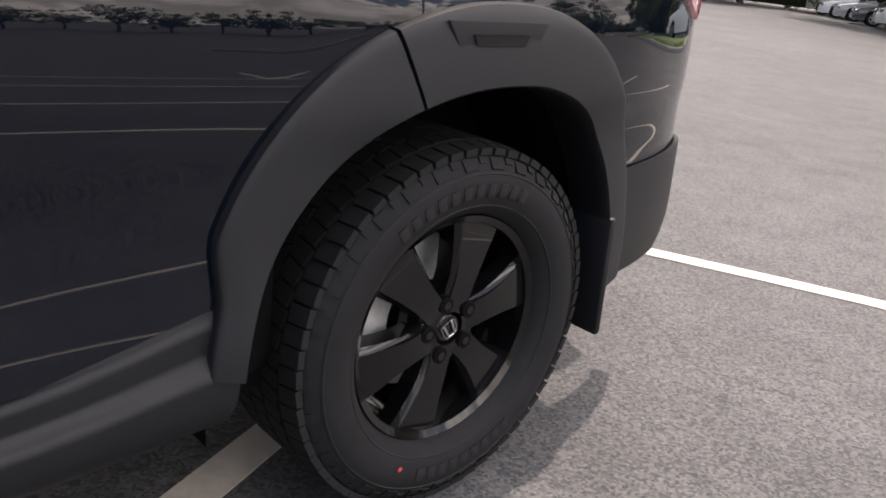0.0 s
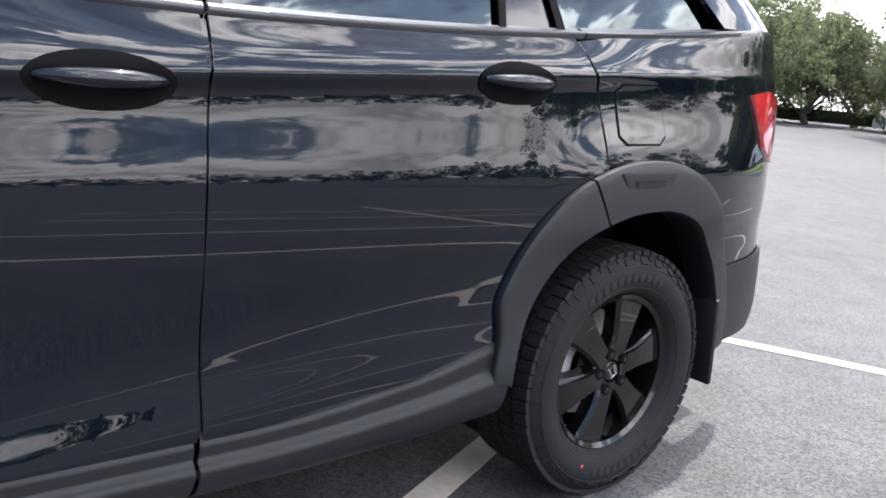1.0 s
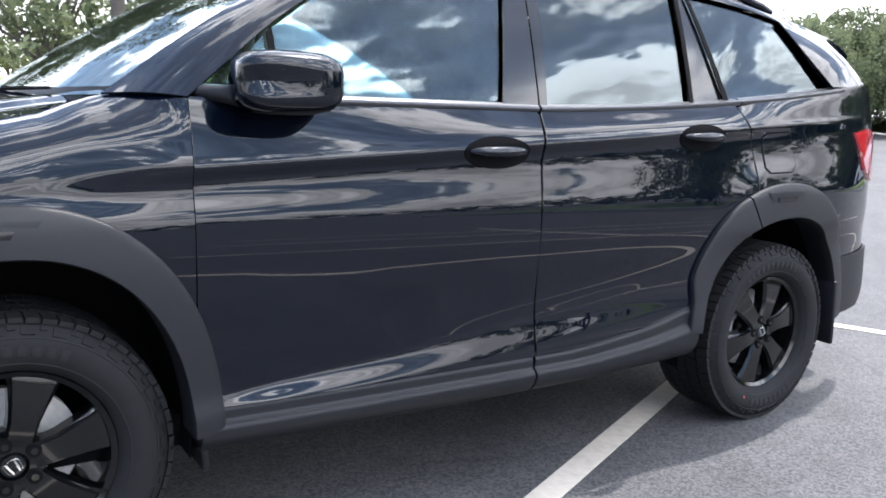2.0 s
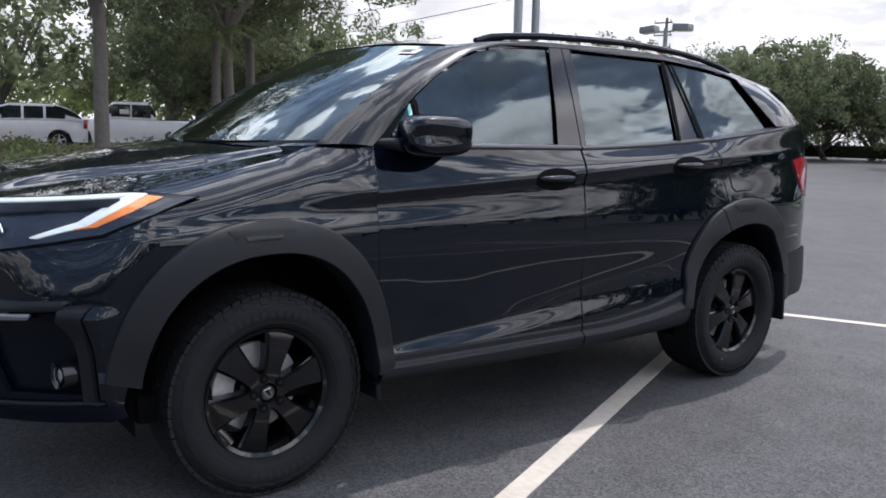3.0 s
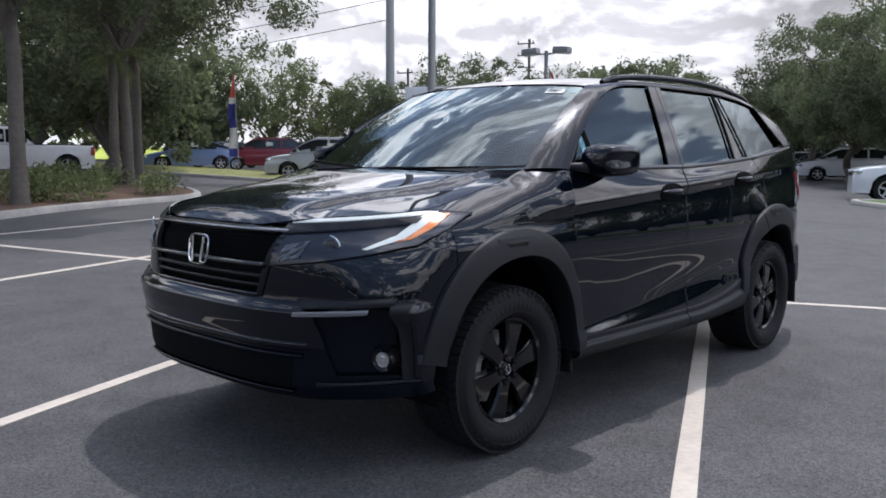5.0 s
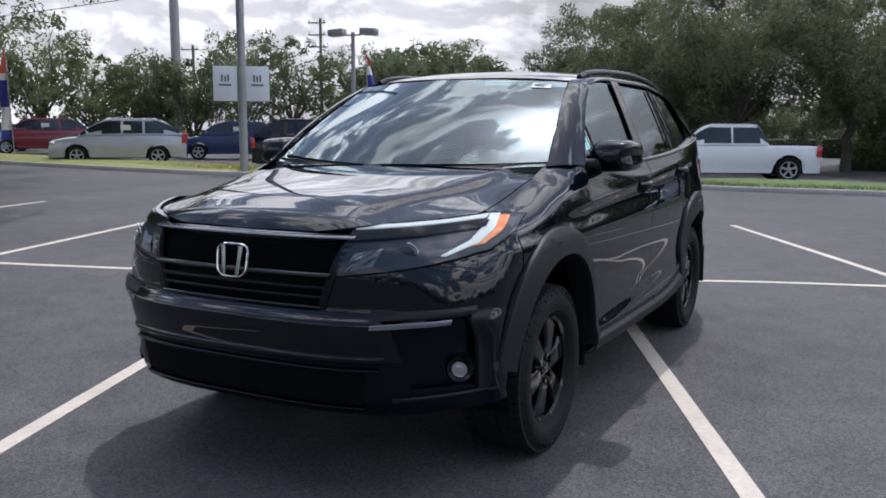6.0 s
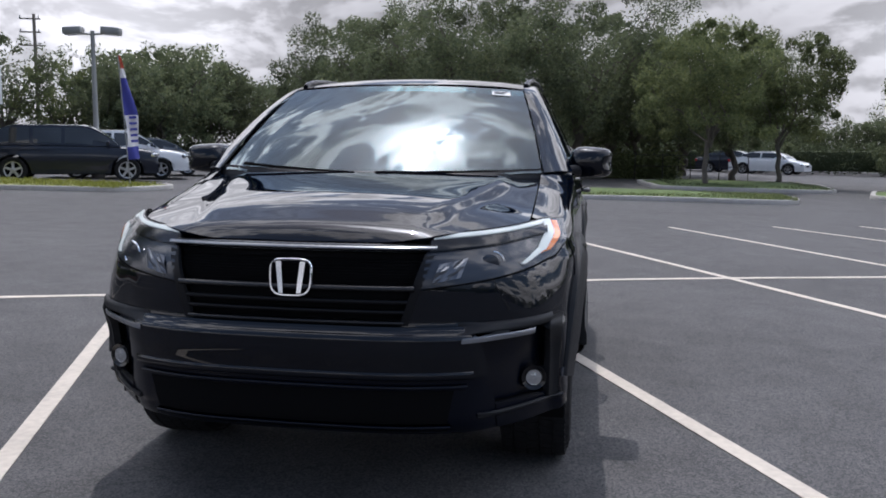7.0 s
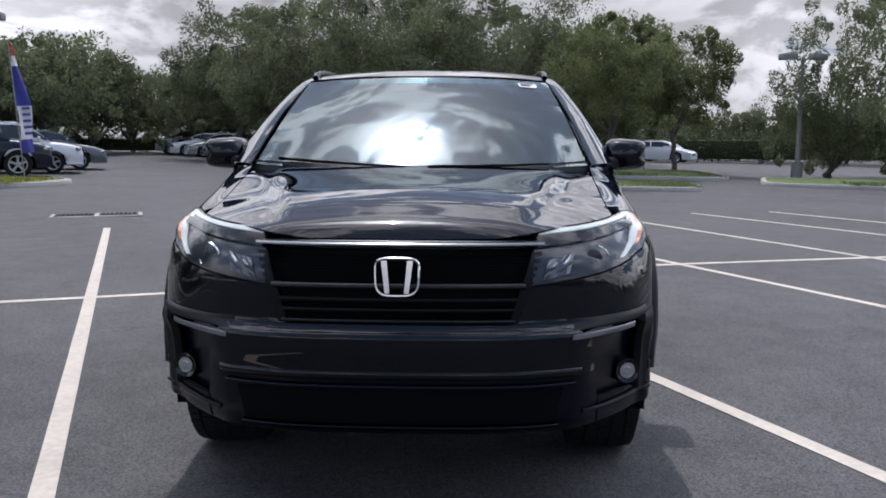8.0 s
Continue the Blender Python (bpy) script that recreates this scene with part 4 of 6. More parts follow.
    # grey side marker in the flare's front end
    part("side_reflector", cut_sheet(nose, [(5.6, 0.505), (5.95, 0.505), (5.95, 0.54), (5.6, 0.54)], (0.1, 0.03), lift=0.002, thick=0.012, side=sd), SMOKE, suv)

# windscreen furniture
bm = bmesh.new()
c0, c1 = screen_fn(0.945, 0.915), screen_fn(0.872, 0.918)
up_d = (screen_fn(0.9, 0.96) - screen_fn(0.9, 0.86)).normalized()
vs = [c1 - up_d * 0.025, c0 - up_d * 0.025, c0 + up_d * 0.025, c1 + up_d * 0.025]
n_out = Vector((0, -0.5, 0.86))
lo = [bm.verts.new(p + n_out * 0.003) for p in vs]
hi = [bm.verts.new(p + n_out * 0.005) for p in vs]
bm.faces.new(hi)
for k in range(4):
    bm.faces.new((lo[k], lo[(k + 1) % 4], hi[(k + 1) % 4], hi[k]))
sticker = part("windscreen_label", bm, PAPER, suv, "white paper label with grey print")
for k in range(2):
    bm = bmesh.new()
    q = [lerp(c1, c0, f) + up_d * (0.008 - 0.016 * k) + n_out * 0.007 for f in (0.12, 0.80 - 0.15 * k)]
    tube(bm, q, 0.0025, 4)
    part("print_bar", bm, INK, sticker)
for x0, x1, rise in ((-0.66, -0.05, 0.035), (0.05, 0.60, 0.0)):
    bm = bmesh.new()
    pts = [screen_fn((lerp(x0, x1, t) / 0.8 + 1) / 2, 0.004 + rise * (1 - t)) + Vector((0, -0.012, 0.016)) for t in (0, 0.33, 0.66, 1.0)]
    tube(bm, pts, [0.008, 0.007, 0.006, 0.004], 6)
    part("wiper", bm, DARK, suv)

# cabin: dashboard, steering wheel, seats
bm = bmesh.new()
box(bm, pose(0, -1.02, 1.08), (1.56, 0.62, 0.22), 0.06)
part("dashboard", bm, INTERIOR, suv)
bm = bmesh.new()
m = pose(0.38, -0.66, 1.12, 0, 0, 0) @ pose(0, 0, 0, 25, 0, 90)
tube(bm, [m @ Vector((0, 0.185 * math.cos(a * math.pi / 12), 0.185 * math.sin(a * math.pi / 12))) for a in range(25)], 0.016, 8, False)
box(bm, m, (0.03, 0.34, 0.05), 0.01)
part("steering_wheel", bm, INTERIOR, suv)
for sx in (-0.38, 0.38):
    for sy in (-0.18, 0.78, 1.55):
        bm = bmesh.new()
        box(bm, pose(sx, sy, 0.92), (0.52, 0.52, 0.16), 0.05)
        box(bm, pose(sx, sy + 0.27, 1.20, -12), (0.50, 0.14, 0.58), 0.05)
        box(bm, pose(sx, sy + 0.34, 1.55, -8), (0.27, 0.10, 0.17), 0.04)
        part("seat", bm, INTERIOR, suv)


# ---- wheels ----
def one_spoke():
    """A broad spoke that widens to the rim, with a bevelled face and a shallow groove on each flank."""
    bm = bmesh.new()
    rows = []
    for r, w, x in [(0.045, 0.036, 0.0), (0.07, 0.0335, 0.005), (0.11, 0.036, 0.006), (0.15, 0.044, 0.004), (0.19, 0.055, 0.001), (0.215, 0.062, -0.002), (0.230, 0.067, -0.006)]:
        rows.append([bm.verts.new(p) for p in ((x - 0.05, -w * 1.04, r), (x - 0.010, -w, r), (x - 0.003, -w * 0.86, r), (x + 0.002, -w * 0.80, r), (x + 0.002, w * 0.80, r), (x - 0.003, w * 0.86, r), (x - 0.010, w, r), (x - 0.05, w * 1.04, r))])
    for r0, r1 in zip(rows, rows[1:]):
        for k in range(7):
            bm.faces.new((r0[k], r0[k + 1], r1[k + 1], r1[k]))
    bmesh.ops.recalc_face_normals(bm, faces=bm.faces)
    return bm


def spoke_bm():
    """Hub and rim barrel; turned about x, outer face towards +x."""
    bm = bmesh.new()
    lathe(bm, [(0.205, -0.20), (0.215, -0.05), (0.222, 0.004), (0.236, 0.012), (0.242, 0.006), (0.243, -0.01), (0.236, -0.2)], 72)
    lathe(bm, [(0.0001, -0.02), (0.034, -0.016), (0.036, 0.004), (0.07, 0.0), (0.082, -0.02), (0.084, -0.06)], 36)
    bmesh.ops.recalc_face_normals(bm, faces=bm.faces)
    return bm


def tyre_bm():
    bm = bmesh.new()
    R = TYRE_R
    prof = [(0.236, 0.000), (0.246, 0.022), (0.268, 0.040), (0.300, 0.048), (0.325, 0.044), (0.348, 0.030), (0.3635, 0.014), (0.3685, -0.01), (0.370, -0.10), (0.3685, -0.20), (0.3635, -0.222), (0.345, -0.24), (0.30, -0.256), (0.25, -0.24), (0.236, -0.20)]
    lathe(bm, prof, 96)
    bmesh.ops.recalc_face_normals(bm, faces=bm.faces)
    return bm


def tread_bm():
    """Staggered shoulder lugs, centre blocks and biting edges on the sidewall."""
    bm = bmesh.new()
    R = TYRE_R
    n = 62
    for k in range(n):
        a = 2 * math.pi * k / n
        for x, w, wid, tw, r0 in ((0.006, 0.046, 0.84, 0.16, 0.352), (-0.052, 0.050, 0.86, -0.30, 0.360), (-0.105, 0.044, 0.86, 0.25, 0.361), (-0.158, 0.050, 0.86, -0.30, 0.360), (-0.215, 0.046, 0.84, 0.16, 0.352)):
            aa = a + (0.5 * 2 * math.pi / n if x in (-0.052, -0.158) else 0)
            m = Matrix.Rotation(aa, 4, "X") @ pose(x, 0, R - 0.0065, 0, 0, math.degrees(tw) * 0.6)
            dw = 2 * math.pi * R / n * wid
            vs = bmesh.ops.create_cube(bm, size=1.0)["verts"]
            for v in vs:
                px, py, pz = v.co
                rr = 0.013
                if x > 0 and px > 0:
                    pz -= 0.45
                if x < -0.2 and px < 0:
                    pz -= 0.45
                v.co = m @ Vector((px * w, py * dw, pz * rr))
        # biting edge lugs on the outer sidewall
        long = k % 2 == 0
        m = Matrix.Rotation(a + 0.02, 4, "X") @ pose(0.033 if long else 0.029, 0, 0.343 if long else 0.349, 0, -38)
        vs = bmesh.ops.create_cube(bm, size=1.0)["verts"]
        for v in vs:
            v.co = m @ Vector((v.co.x * 0.006, v.co.y * (0.030 if long else 0.018), v.co.z * (0.024 if long else 0.014)))
    bmesh.ops.recalc_face_normals(bm, faces=bm.faces)
    return bm


def ring_bm():
    bm = bmesh.new()
    lathe(bm, [(0.325, 0.0435), (0.327, 0.0455), (0.330, 0.0435)], 96)
    lathe(bm, [(0.262, 0.036), (0.264, 0.039), (0.267, 0.038)], 96)
    return bm


wheel_meshes = {
    "wheel": finish(spoke_bm(), "wheel", WHEEL, 30), "tyre": finish(tyre_bm(), "tyre", RUBBER, 30), "tread": finish(tread_bm(), "tread", RUBBER, 30), "sidewall_ring": finish(ring_bm(), "sidewall_ring", LETTER, 30), "spoke": finish(one_spoke(), "spoke", WHEEL, 30)}
bm = bmesh.new()
box(bm, pose(0.0472, 0, 0.296, 0, 3), (0.002, 0.020, 0.026), 0.0008)
wheel_meshes["sidewall_bar"] = finish(bm, "sidewall_bar", LETTER, 30)
bm = bmesh.new()
lathe(bm, [(0.02, -0.10), (0.165, -0.10), (0.165, -0.125), (0.02, -0.125)], 48)
wheel_meshes["brake_disc"] = finish(bm, "brake_disc", BRAKE, 30)
bm = bmesh.new()
lathe(bm, [(0.10, -0.07), (0.178, -0.07), (0.185, -0.09), (0.185, -0.14)], 14, None, math.radians(60), math.radians(130))
thicken(bm, 0.02)
wheel_meshes["brake_caliper"] = finish(bm, "brake_caliper", BRAKE, 30)
bm = bmesh.new()
lathe(bm, [(0.0001, 0.003), (0.027, 0.001), (0.034, -0.006)], 28)
wheel_meshes["centre_cap"] = finish(bm, "centre_cap", GLOSS, 30)
bm = bmesh.new()
bmesh.ops.create_cone(bm, cap_ends=True, segments=6, radius1=0.0115, radius2=0.0095, depth=0.03)
wheel_meshes["lug_nut"] = finish(bm, "lug_nut", GLOSS, 25)
# flat dark disc on the wheel face: a lug well's shade as colour
bm = bmesh.new()
lathe(bm, [(0.0001, 0.0), (0.017, 0.0), (0.018, -0.02)], 20)
wheel_meshes["lug_well"] = finish(bm, "lug_well", DARK, 30)
bm = bmesh.new()
lathe(bm, [(0.0001, 0.002), (0.0055, 0.0)], 10)
RED_DOT = material("red_paint_dot", (0.5, 0.05, 0.05), rough=0.6)
wheel_meshes["paint_dot"] = finish(bm, "paint_dot", RED_DOT, 30)

WX = 0.925
for hy, spin in ((HUB_F, 15.0), (HUB_R, 15.0)):
    for sd in (1, -1):
        w = new("wheel", wheel_meshes["wheel"])
        w.parent = suv
        w.matrix_world = pose(WX * sd, hy, HUB_Z) @ (pose(0, 0, 0, spin) if sd > 0 else pose(0, 0, 0, spin, 0, 180))
        w["label"] = "six-spoke gloss black alloy wheel"
        for k in range(6):
            o = new("spoke", wheel_meshes["spoke"])
            o.parent = w
            o.matrix_local = pose(0, 0, 0, 30 + 60 * k)
        for st, cnt in ((-38, 11), (150, 9)):
            for k in range(cnt):
                o = new("sidewall_bar", wheel_meshes["sidewall_bar"])
                o.parent = w
                o.matrix_local = pose(0, 0, 0, st + k * 6)
        for n in ("tyre", "tread", "sidewall_ring", "brake_disc", "brake_caliper", "centre_cap"):
            o = new(n, wheel_meshes[n])
            o.parent = w
            if n == "tread":
                o["kind"] = "stuff"
            if n == "brake_caliper":
                o.matrix_local = pose(0, 0, 0, -spin + 80)
        for k in range(5):
            a = 2 * math.pi * k / 5 + 0.35
            o = new("lug_nut", wheel_meshes["lug_nut"])
            o.parent = w
            o.matrix_local = pose(-0.004, 0.057 * math.cos(a), 0.057 * math.sin(a), 0, 90)
            o = new("lug_well", wheel_meshes["lug_well"])
            o.parent = w
            o.matrix_local = pose(0.0085, 0.057 * math.cos(a), 0.057 * math.sin(a))
        badge(pose(WX * sd, hy, HUB_Z) @ pose(0.006 * sd, 0, 0, 0, 0, 90 * sd) @ pose(0, 0, 0, 0, -spin - 14, 0), 0.036, 0.034, w).matrix_parent_inverse = w.matrix_basis.inverted()
        if hy > 0 and sd > 0:
            o = new("paint_dot", wheel_meshes["paint_dot"])
            o.parent = w
            o.matrix_local = pose(0, 0, 0, -spin) @ pose(0.046, -0.13, -0.255)


# ---- ground ----
def ground_z(x, y):
    """The lot falls gently across the bay, from -x to +x."""
    k = max(0.0, abs(x) - 1.6)
    k = k * k / (k + 2.0)
    return max(-1.2, min(0.9, -0.017 * k if x > 0 else 0.017 * k))


def axis(lo, hi, near, fine, coarse):
    out, v = [], lo
    while v < hi:
        out.append(v)
        v += fine if -near < v < near else (coarse if abs(v) < 90 else coarse * 12)
    return out + [hi]


def ground_sheet():
    xs, ys = axis(-1500, 1500, 16, 0.8, 3.0), axis(-1500, 1500, 16, 2.0, 6.0)
    bm = bmesh.new()
    vs = [[bm.verts.new((x, y, ground_z(x, y))) for y in ys] for x in xs]
    for i in range(len(xs) - 1):
        for j in range(len(ys) - 1):
            bm.faces.new((vs[i][j], vs[i + 1][j], vs[i + 1][j + 1], vs[i][j + 1]))
    return bm


tagged(new("ground", finish(ground_sheet(), "ground", ASPHALT)), "weathered grey asphalt of a parking lot", "ground", kind="structure")

# bay lines: u runs along the bays, v across them
U, V = Vector((-0.405, 0.914, 0)).normalized(), Vector((0.914, 0.405, 0)).normalized()


def paint_path(at, steps, width=0.098):
    """A painted line along at(s), s from 0 to 1, giving a place on the ground."""
    bm = bmesh.new()
    rows = []
    for i in range(steps + 1):
        p, q = at(i / steps), at(i / steps + 0.001)
        d = (q - p).normalized()
        n = Vector((-d.y, d.x, 0)) * width / 2
        row = []
        for sgn in (-1, 1):
            e = p + n * sgn * (1 + 0.04 * noise.noise(p * 3 + Vector((sgn, 0, 0))))
            row.append(bm.verts.new((e.x, e.y, ground_z(e.x, e.y) + 0.005)))
        rows.append(row)
    for r0, r1 in zip(rows, rows[1:]):
        bm.faces.new((r0[0], r0[1], r1[1], r1[0]))
    bmesh.ops.recalc_face_normals(bm, faces=bm.faces)
    for f in bm.faces:
        if f.normal.z < 0:
            f.normal_flip()
    ret = bmesh.ops.extrude_face_region(bm, geom=bm.faces[:])
    for g in ret["geom"]:
        if isinstance(g, bmesh.types.BMVert):
            g.co.z -= 0.004
    return tagged(new("bay_line", finish(bm, "bay_line", LINE_PAINT)), "worn white painted parking bay line", "line", "bay lines", "structure")


def paint_line(u0, v0, u1, v1):
    a, b = U * u0 + V * v0, U * u1 + V * v1
    return paint_path(lambda s: a.lerp(b, s), max(2, int((b - a).length / 0.4)))


def cross_line(s):
    v = lerp(-16, 14, s)
    return U * curve(v, [(-16, 4.45), (-2.4, 2.88), (0.8, 2.88), (2.2, 2.90), (3.7, 2.78), (6.8, 2.54), (14, 2.1)]) + V * v


for u0, v0, u1, v1 in ((-3.2, 1.08, 2.85, 1.0), (-2.9, -2.19, 8.5, -1.9), (-1.5, -5.95, 9.8, -5.15), (-2.5, 4.36, 8.2, 3.70), (-2.5, 6.98, 8.2, 6.38), (-2.5, 10.2, 8.2, 8.5), (-2.5, 12.6, 8.2, 10.4), (-1.5, -9.7, 9.8, -8.6), (-1.5, -13.4, 9.8, -12.2)):
    paint_line(u0, v0, u1, v1)
paint_path(cross_line, 90)


# ---- kerbs, islands ----
def island(name, label, outline, mat, top=0.13, grass_mat=None, kerb_w=0.16):
    """A kerbed island: a concrete rim and a filled bed, outline counter-clockwise."""
    t = thing(name, label, "island", kind="structure")
    pts = [Vector((x, y, 0)) for x, y in outline]
    n = len(pts)
    # rounded corners
    rnd = []
    for i, p in enumerate(pts):
        a, b = pts[i - 1], pts[(i + 1) % n]
        r = min(1.3, (a - p).length * 0.45, (b - p).length * 0.45)
        p0, p1 = p + (a - p).normalized() * r, p + (b - p).normalized() * r
        for k in range(7):
            s = k / 6
            rnd.append(p0 * (1 - s) ** 2 + p * 2 * s * (1 - s) + p1 * s * s)
    dense = []
    for a, b in zip(rnd, rnd[1:] + rnd[:1]):
        m = max(1, int((b - a).length / 1.5))
        dense += [a.lerp(b, i / m) for i in range(m)]
    c = sum(dense, Vector()) / len(dense)
    bm = bmesh.new()
    prof = ((0.0, -0.02), (0.004, top - 0.03), (0.03, top), (kerb_w, top), (kerb_w, top - 0.05))
    rings = []
    N_ = len(dense)
    for i, p in enumerate(dense):
        d = (dense[(i + 1) % N_] - dense[i - 1]).normalized()
        inn = Vector((-d.y, d.x, 0))
        rings.append([bm.verts.new((q.x, q.y, ground_z(q.x, q.y) + z)) for w, z in prof for q in (p + inn * w,)])
    for i in range(N_):
        r0, r1 = rings[i], rings[(i + 1) % N_]
        for k in range(len(prof) - 1):
            bm.faces.new((r0[k], r1[k], r1[k + 1], r0[k + 1]))
    part("kerb", bm, CONCRETE, t, "pale concrete kerb")
    bm = bmesh.new()
    ring = []
    for i, p in enumerate(dense):
        d = (dense[(i + 1) % N_] - dense[i - 1]).normalized()
        q = p + Vector((-d.y, d.x, 0)) * (kerb_w - 0.01)
        ring.append(bm.verts.new((q.x, q.y, ground_z(q.x, q.y) + top - 0.025)))
    mid = [bm.verts.new(tuple(v.co.lerp(Vector((c.x, c.y, ground_z(c.x, c.y) + top + 0.10)), 0.45) + Vector((0, 0, 0.05)))) for v in ring]
    cv = bm.verts.new((c.x, c.y, ground_z(c.x, c.y) + top + 0.12))
    for i in range(N_):
        j = (i + 1) % N_
        bm.faces.new((ring[i], ring[j], mid[j], mid[i]))
        bm.faces.new((mid[i], mid[j], cv))
    part("bed", bm, mat, t)
    return dense, c


rng = random.Random(5)


def blade_patch(name, label, area, count, h, mat, lean=0.5, w=0.012):
    """Many blades or leaves standing in a region, one object. area(): a random (x, y, z)."""
    bm = bmesh.new()
    for _ in range(count):
        x, y, z = area()
        a, hh = rng.uniform(0, math.pi * 2), h * rng.uniform(0.5, 1.25)
        ax, ay = math.cos(a) * w * rng.uniform(0.7, 1.4), math.sin(a) * w * rng.uniform(0.7, 1.4)
        lx, ly = rng.uniform(-lean, lean) * hh, rng.uniform(-lean, lean) * hh
        v = [bm.verts.new(p) for p in ((x - ax, y - ay, z), (x + ax, y + ay, z), (x + ax * 0.6 + lx * 0.5, y + ay * 0.6 + ly * 0.5, z + hh * 0.6), (x + lx, y + ly, z + hh), (x - ax * 0.6 + lx * 0.5, y - ay * 0.6 + ly * 0.5, z + hh * 0.6))]
        bm.faces.new(v)
    return tagged(new(name, finish(bm, name, mat, 0)), label, "grass", kind="stuff")


def in_box(x0, x1, y0, y1, dz=0.12):
    def f():
        x, y = rng.uniform(x0, x1), rng.uniform(y0, y1)
        return x, y, ground_z(x, y) + dz
    return f


island("kerb_island_a", "kerbed grass strip before parked pickup", [(-4.6, 20.4), (-2.2, 17.7), (6.6, 17.6), (7.0, 20.4), (0.5, 21.0), (-3.6, 21.6)], GRASS)
island("kerb_island_b", "long kerbed grass strip along parked cars", [(-60, 12.6), (-16.0, 13.7), (-10.6, 14.9), (-10.4, 17.6), (-60, 17.0)], DRY_TURF)
island("kerb_island_c", "kerbed bed with mulch and low shrubs", [(-34, -8.0), (-9.6, -3.2), (-11.9, 0.2), (-14.0, 3.2), (-15.4, 6.9), (-18.5, 8.3), (-34, 9.0)], MULCH)
island("kerb_island_d", "kerbed grass island with a small oak", [(3.5, 24.6), (9.6, 25.0), (10.4, 31.0), (3.0, 31.0)], GRASS)
island("kerb_island_e", "kerbed grass island with young trees", [(9.4, 21.6), (30, 16.6), (30, 22.5), (11.0, 26.5)], GRASS)
blade_patch("grass", "short uneven turf on the kerbed strip", in_box(-2.4, 6.6, 17.95, 20.3), 9000, 0.09, LEAF_LIGHT)
blade_patch("grass", "short uneven turf on the kerbed strip", in_box(-42, -10.9, 14.6, 17.0), 16000, 0.10, BLADE_DRY)
blade_patch("grass", "short uneven turf on the kerbed island", in_box(3.9, 9.4, 25.2, 30.6), 5000, 0.10, LEAF)
blade_patch("grass", "short uneven turf on the kerbed island", in_box(12.0, 29.5, 20.8, 22.3), 5000, 0.10, LEAF)
# bright meadow beyond the lot
bm = bmesh.new()
vs = [bm.verts.new(p) for p in ((-150, -30, 2.6), (-52, 10, 0.94), (-52, 60, 0.94), (-150, 150, 2.6))]
bm.faces.new(vs)
tagged(new("meadow", finish(bm, "meadow", FIELD, 0)), "sunlit yellow-green meadow beyond the lot", "meadow", kind="structure")


# ---- trees ----
def leaf_cloud(bm, r, centres, per, size):
    for c, rad in centres:
        for _ in range(per):
            d = Vector((r.gauss(0, 1), r.gauss(0, 1), r.gauss(0, 0.8)))
            d = d.normalized() * rad * r.uniform(0.35, 1.0) ** 0.6
            p = c + d
            n = Vector((r.gauss(0, 1), r.gauss(0, 1), r.gauss(0.5, 1))).normalized()
            a = n.orthogonal().normalized()
            a = Matrix.Rotation(r.uniform(0, 6.28), 3, n) @ a
            b = n.cross(a)
            s = size * r.uniform(0.6, 1.4)
            vs = [bm.verts.new(p + a * s), bm.verts.new(p + b * s * 0.45), bm.verts.new(p - a * s), bm.verts.new(p - b * s * 0.45)]
            bm.faces.new(vs)


def tree_meshes(seed, height, spread, trunk_h, leaf, clumps=70, per=90, size=0.13, lean=0.06, girth=0.028, bark=None, skirt=0.85):
    r = random.Random(seed)
    wood = bmesh.new()
    base = [Vector((0, 0, -0.1))]
    for k in range(1, 6):
        base.append(Vector((r.uniform(-1, 1) * lean * k, r.uniform(-1, 1) * lean * k, trunk_h * k / 5)))
    r0 = height * girth
    tube(wood, base, [r0 * 1.35, r0 * 1.05, r0, r0 * 0.95, r0 * 0.9, r0 * 0.85], 10)
    centres = []
    limbs = 9
    for i in range(limbs):
        a = 2 * math.pi * i / limbs + r.uniform(-0.3, 0.3)
        up = r.uniform(0.30, 1.0)
        reach = spread * r.uniform(0.65, 1.0) * (1.1 - 0.45 * up)
        start = base[-1] - Vector((0, 0, r.uniform(0, trunk_h * 0.25)))
        end = Vector((math.cos(a) * reach, math.sin(a) * reach, trunk_h + (height - trunk_h) * up * r.uniform(0.75, 0.98)))
        pts = [start.lerp(end, t) + Vector((r.uniform(-1, 1), r.uniform(-1, 1), r.uniform(0, 1))) * 0.12 * spread * math.sin(math.pi * t) for t in (0, 0.25, 0.5, 0.75, 1)]
        tube(wood, pts, [r0 * 0.55, r0 * 0.42, r0 * 0.3, r0 * 0.2, r0 * 0.08], 6)
        for t in (0.45, 0.65, 0.85, 1.0):
            p = start.lerp(end, t)
            for _ in range(max(1, clumps // (limbs * 4))):
                q = p + Vector((r.uniform(-1, 1), r.uniform(-1, 1), r.uniform(-0.45, 0.7))) * spread * 0.34
                q.z = max(trunk_h * skirt, min(height * 0.97, q.z))
                centres.append((q, spread * r.uniform(0.13, 0.24)))
                tube(wood, [p, p.lerp(q, 0.6) + Vector((0, 0, 0.1)), q], [r0 * 0.12, r0 * 0.08, r0 * 0.03], 4, False)
    for _ in range(clumps // 3):
        # outer sprays that break the outline
        a, up = r.uniform(0, 6.28), r.uniform(0, 1)
        q = Vector((math.cos(a) * spread * (1.0 - 0.6 * up ** 2) * r.uniform(0.8, 1.05), math.sin(a) * spread * (1.0 - 0.6 * up ** 2) * r.uniform(0.8, 1.05), trunk_h + (height - trunk_h) * up))
        centres.append((q, spread * r.uniform(0.07, 0.13)))
    crown = bmesh.new()
    leaf_cloud(crown, r, centres, per, size)
    return finish(wood, "trunk", bark or BARK), finish(crown, "crown", leaf, 0)


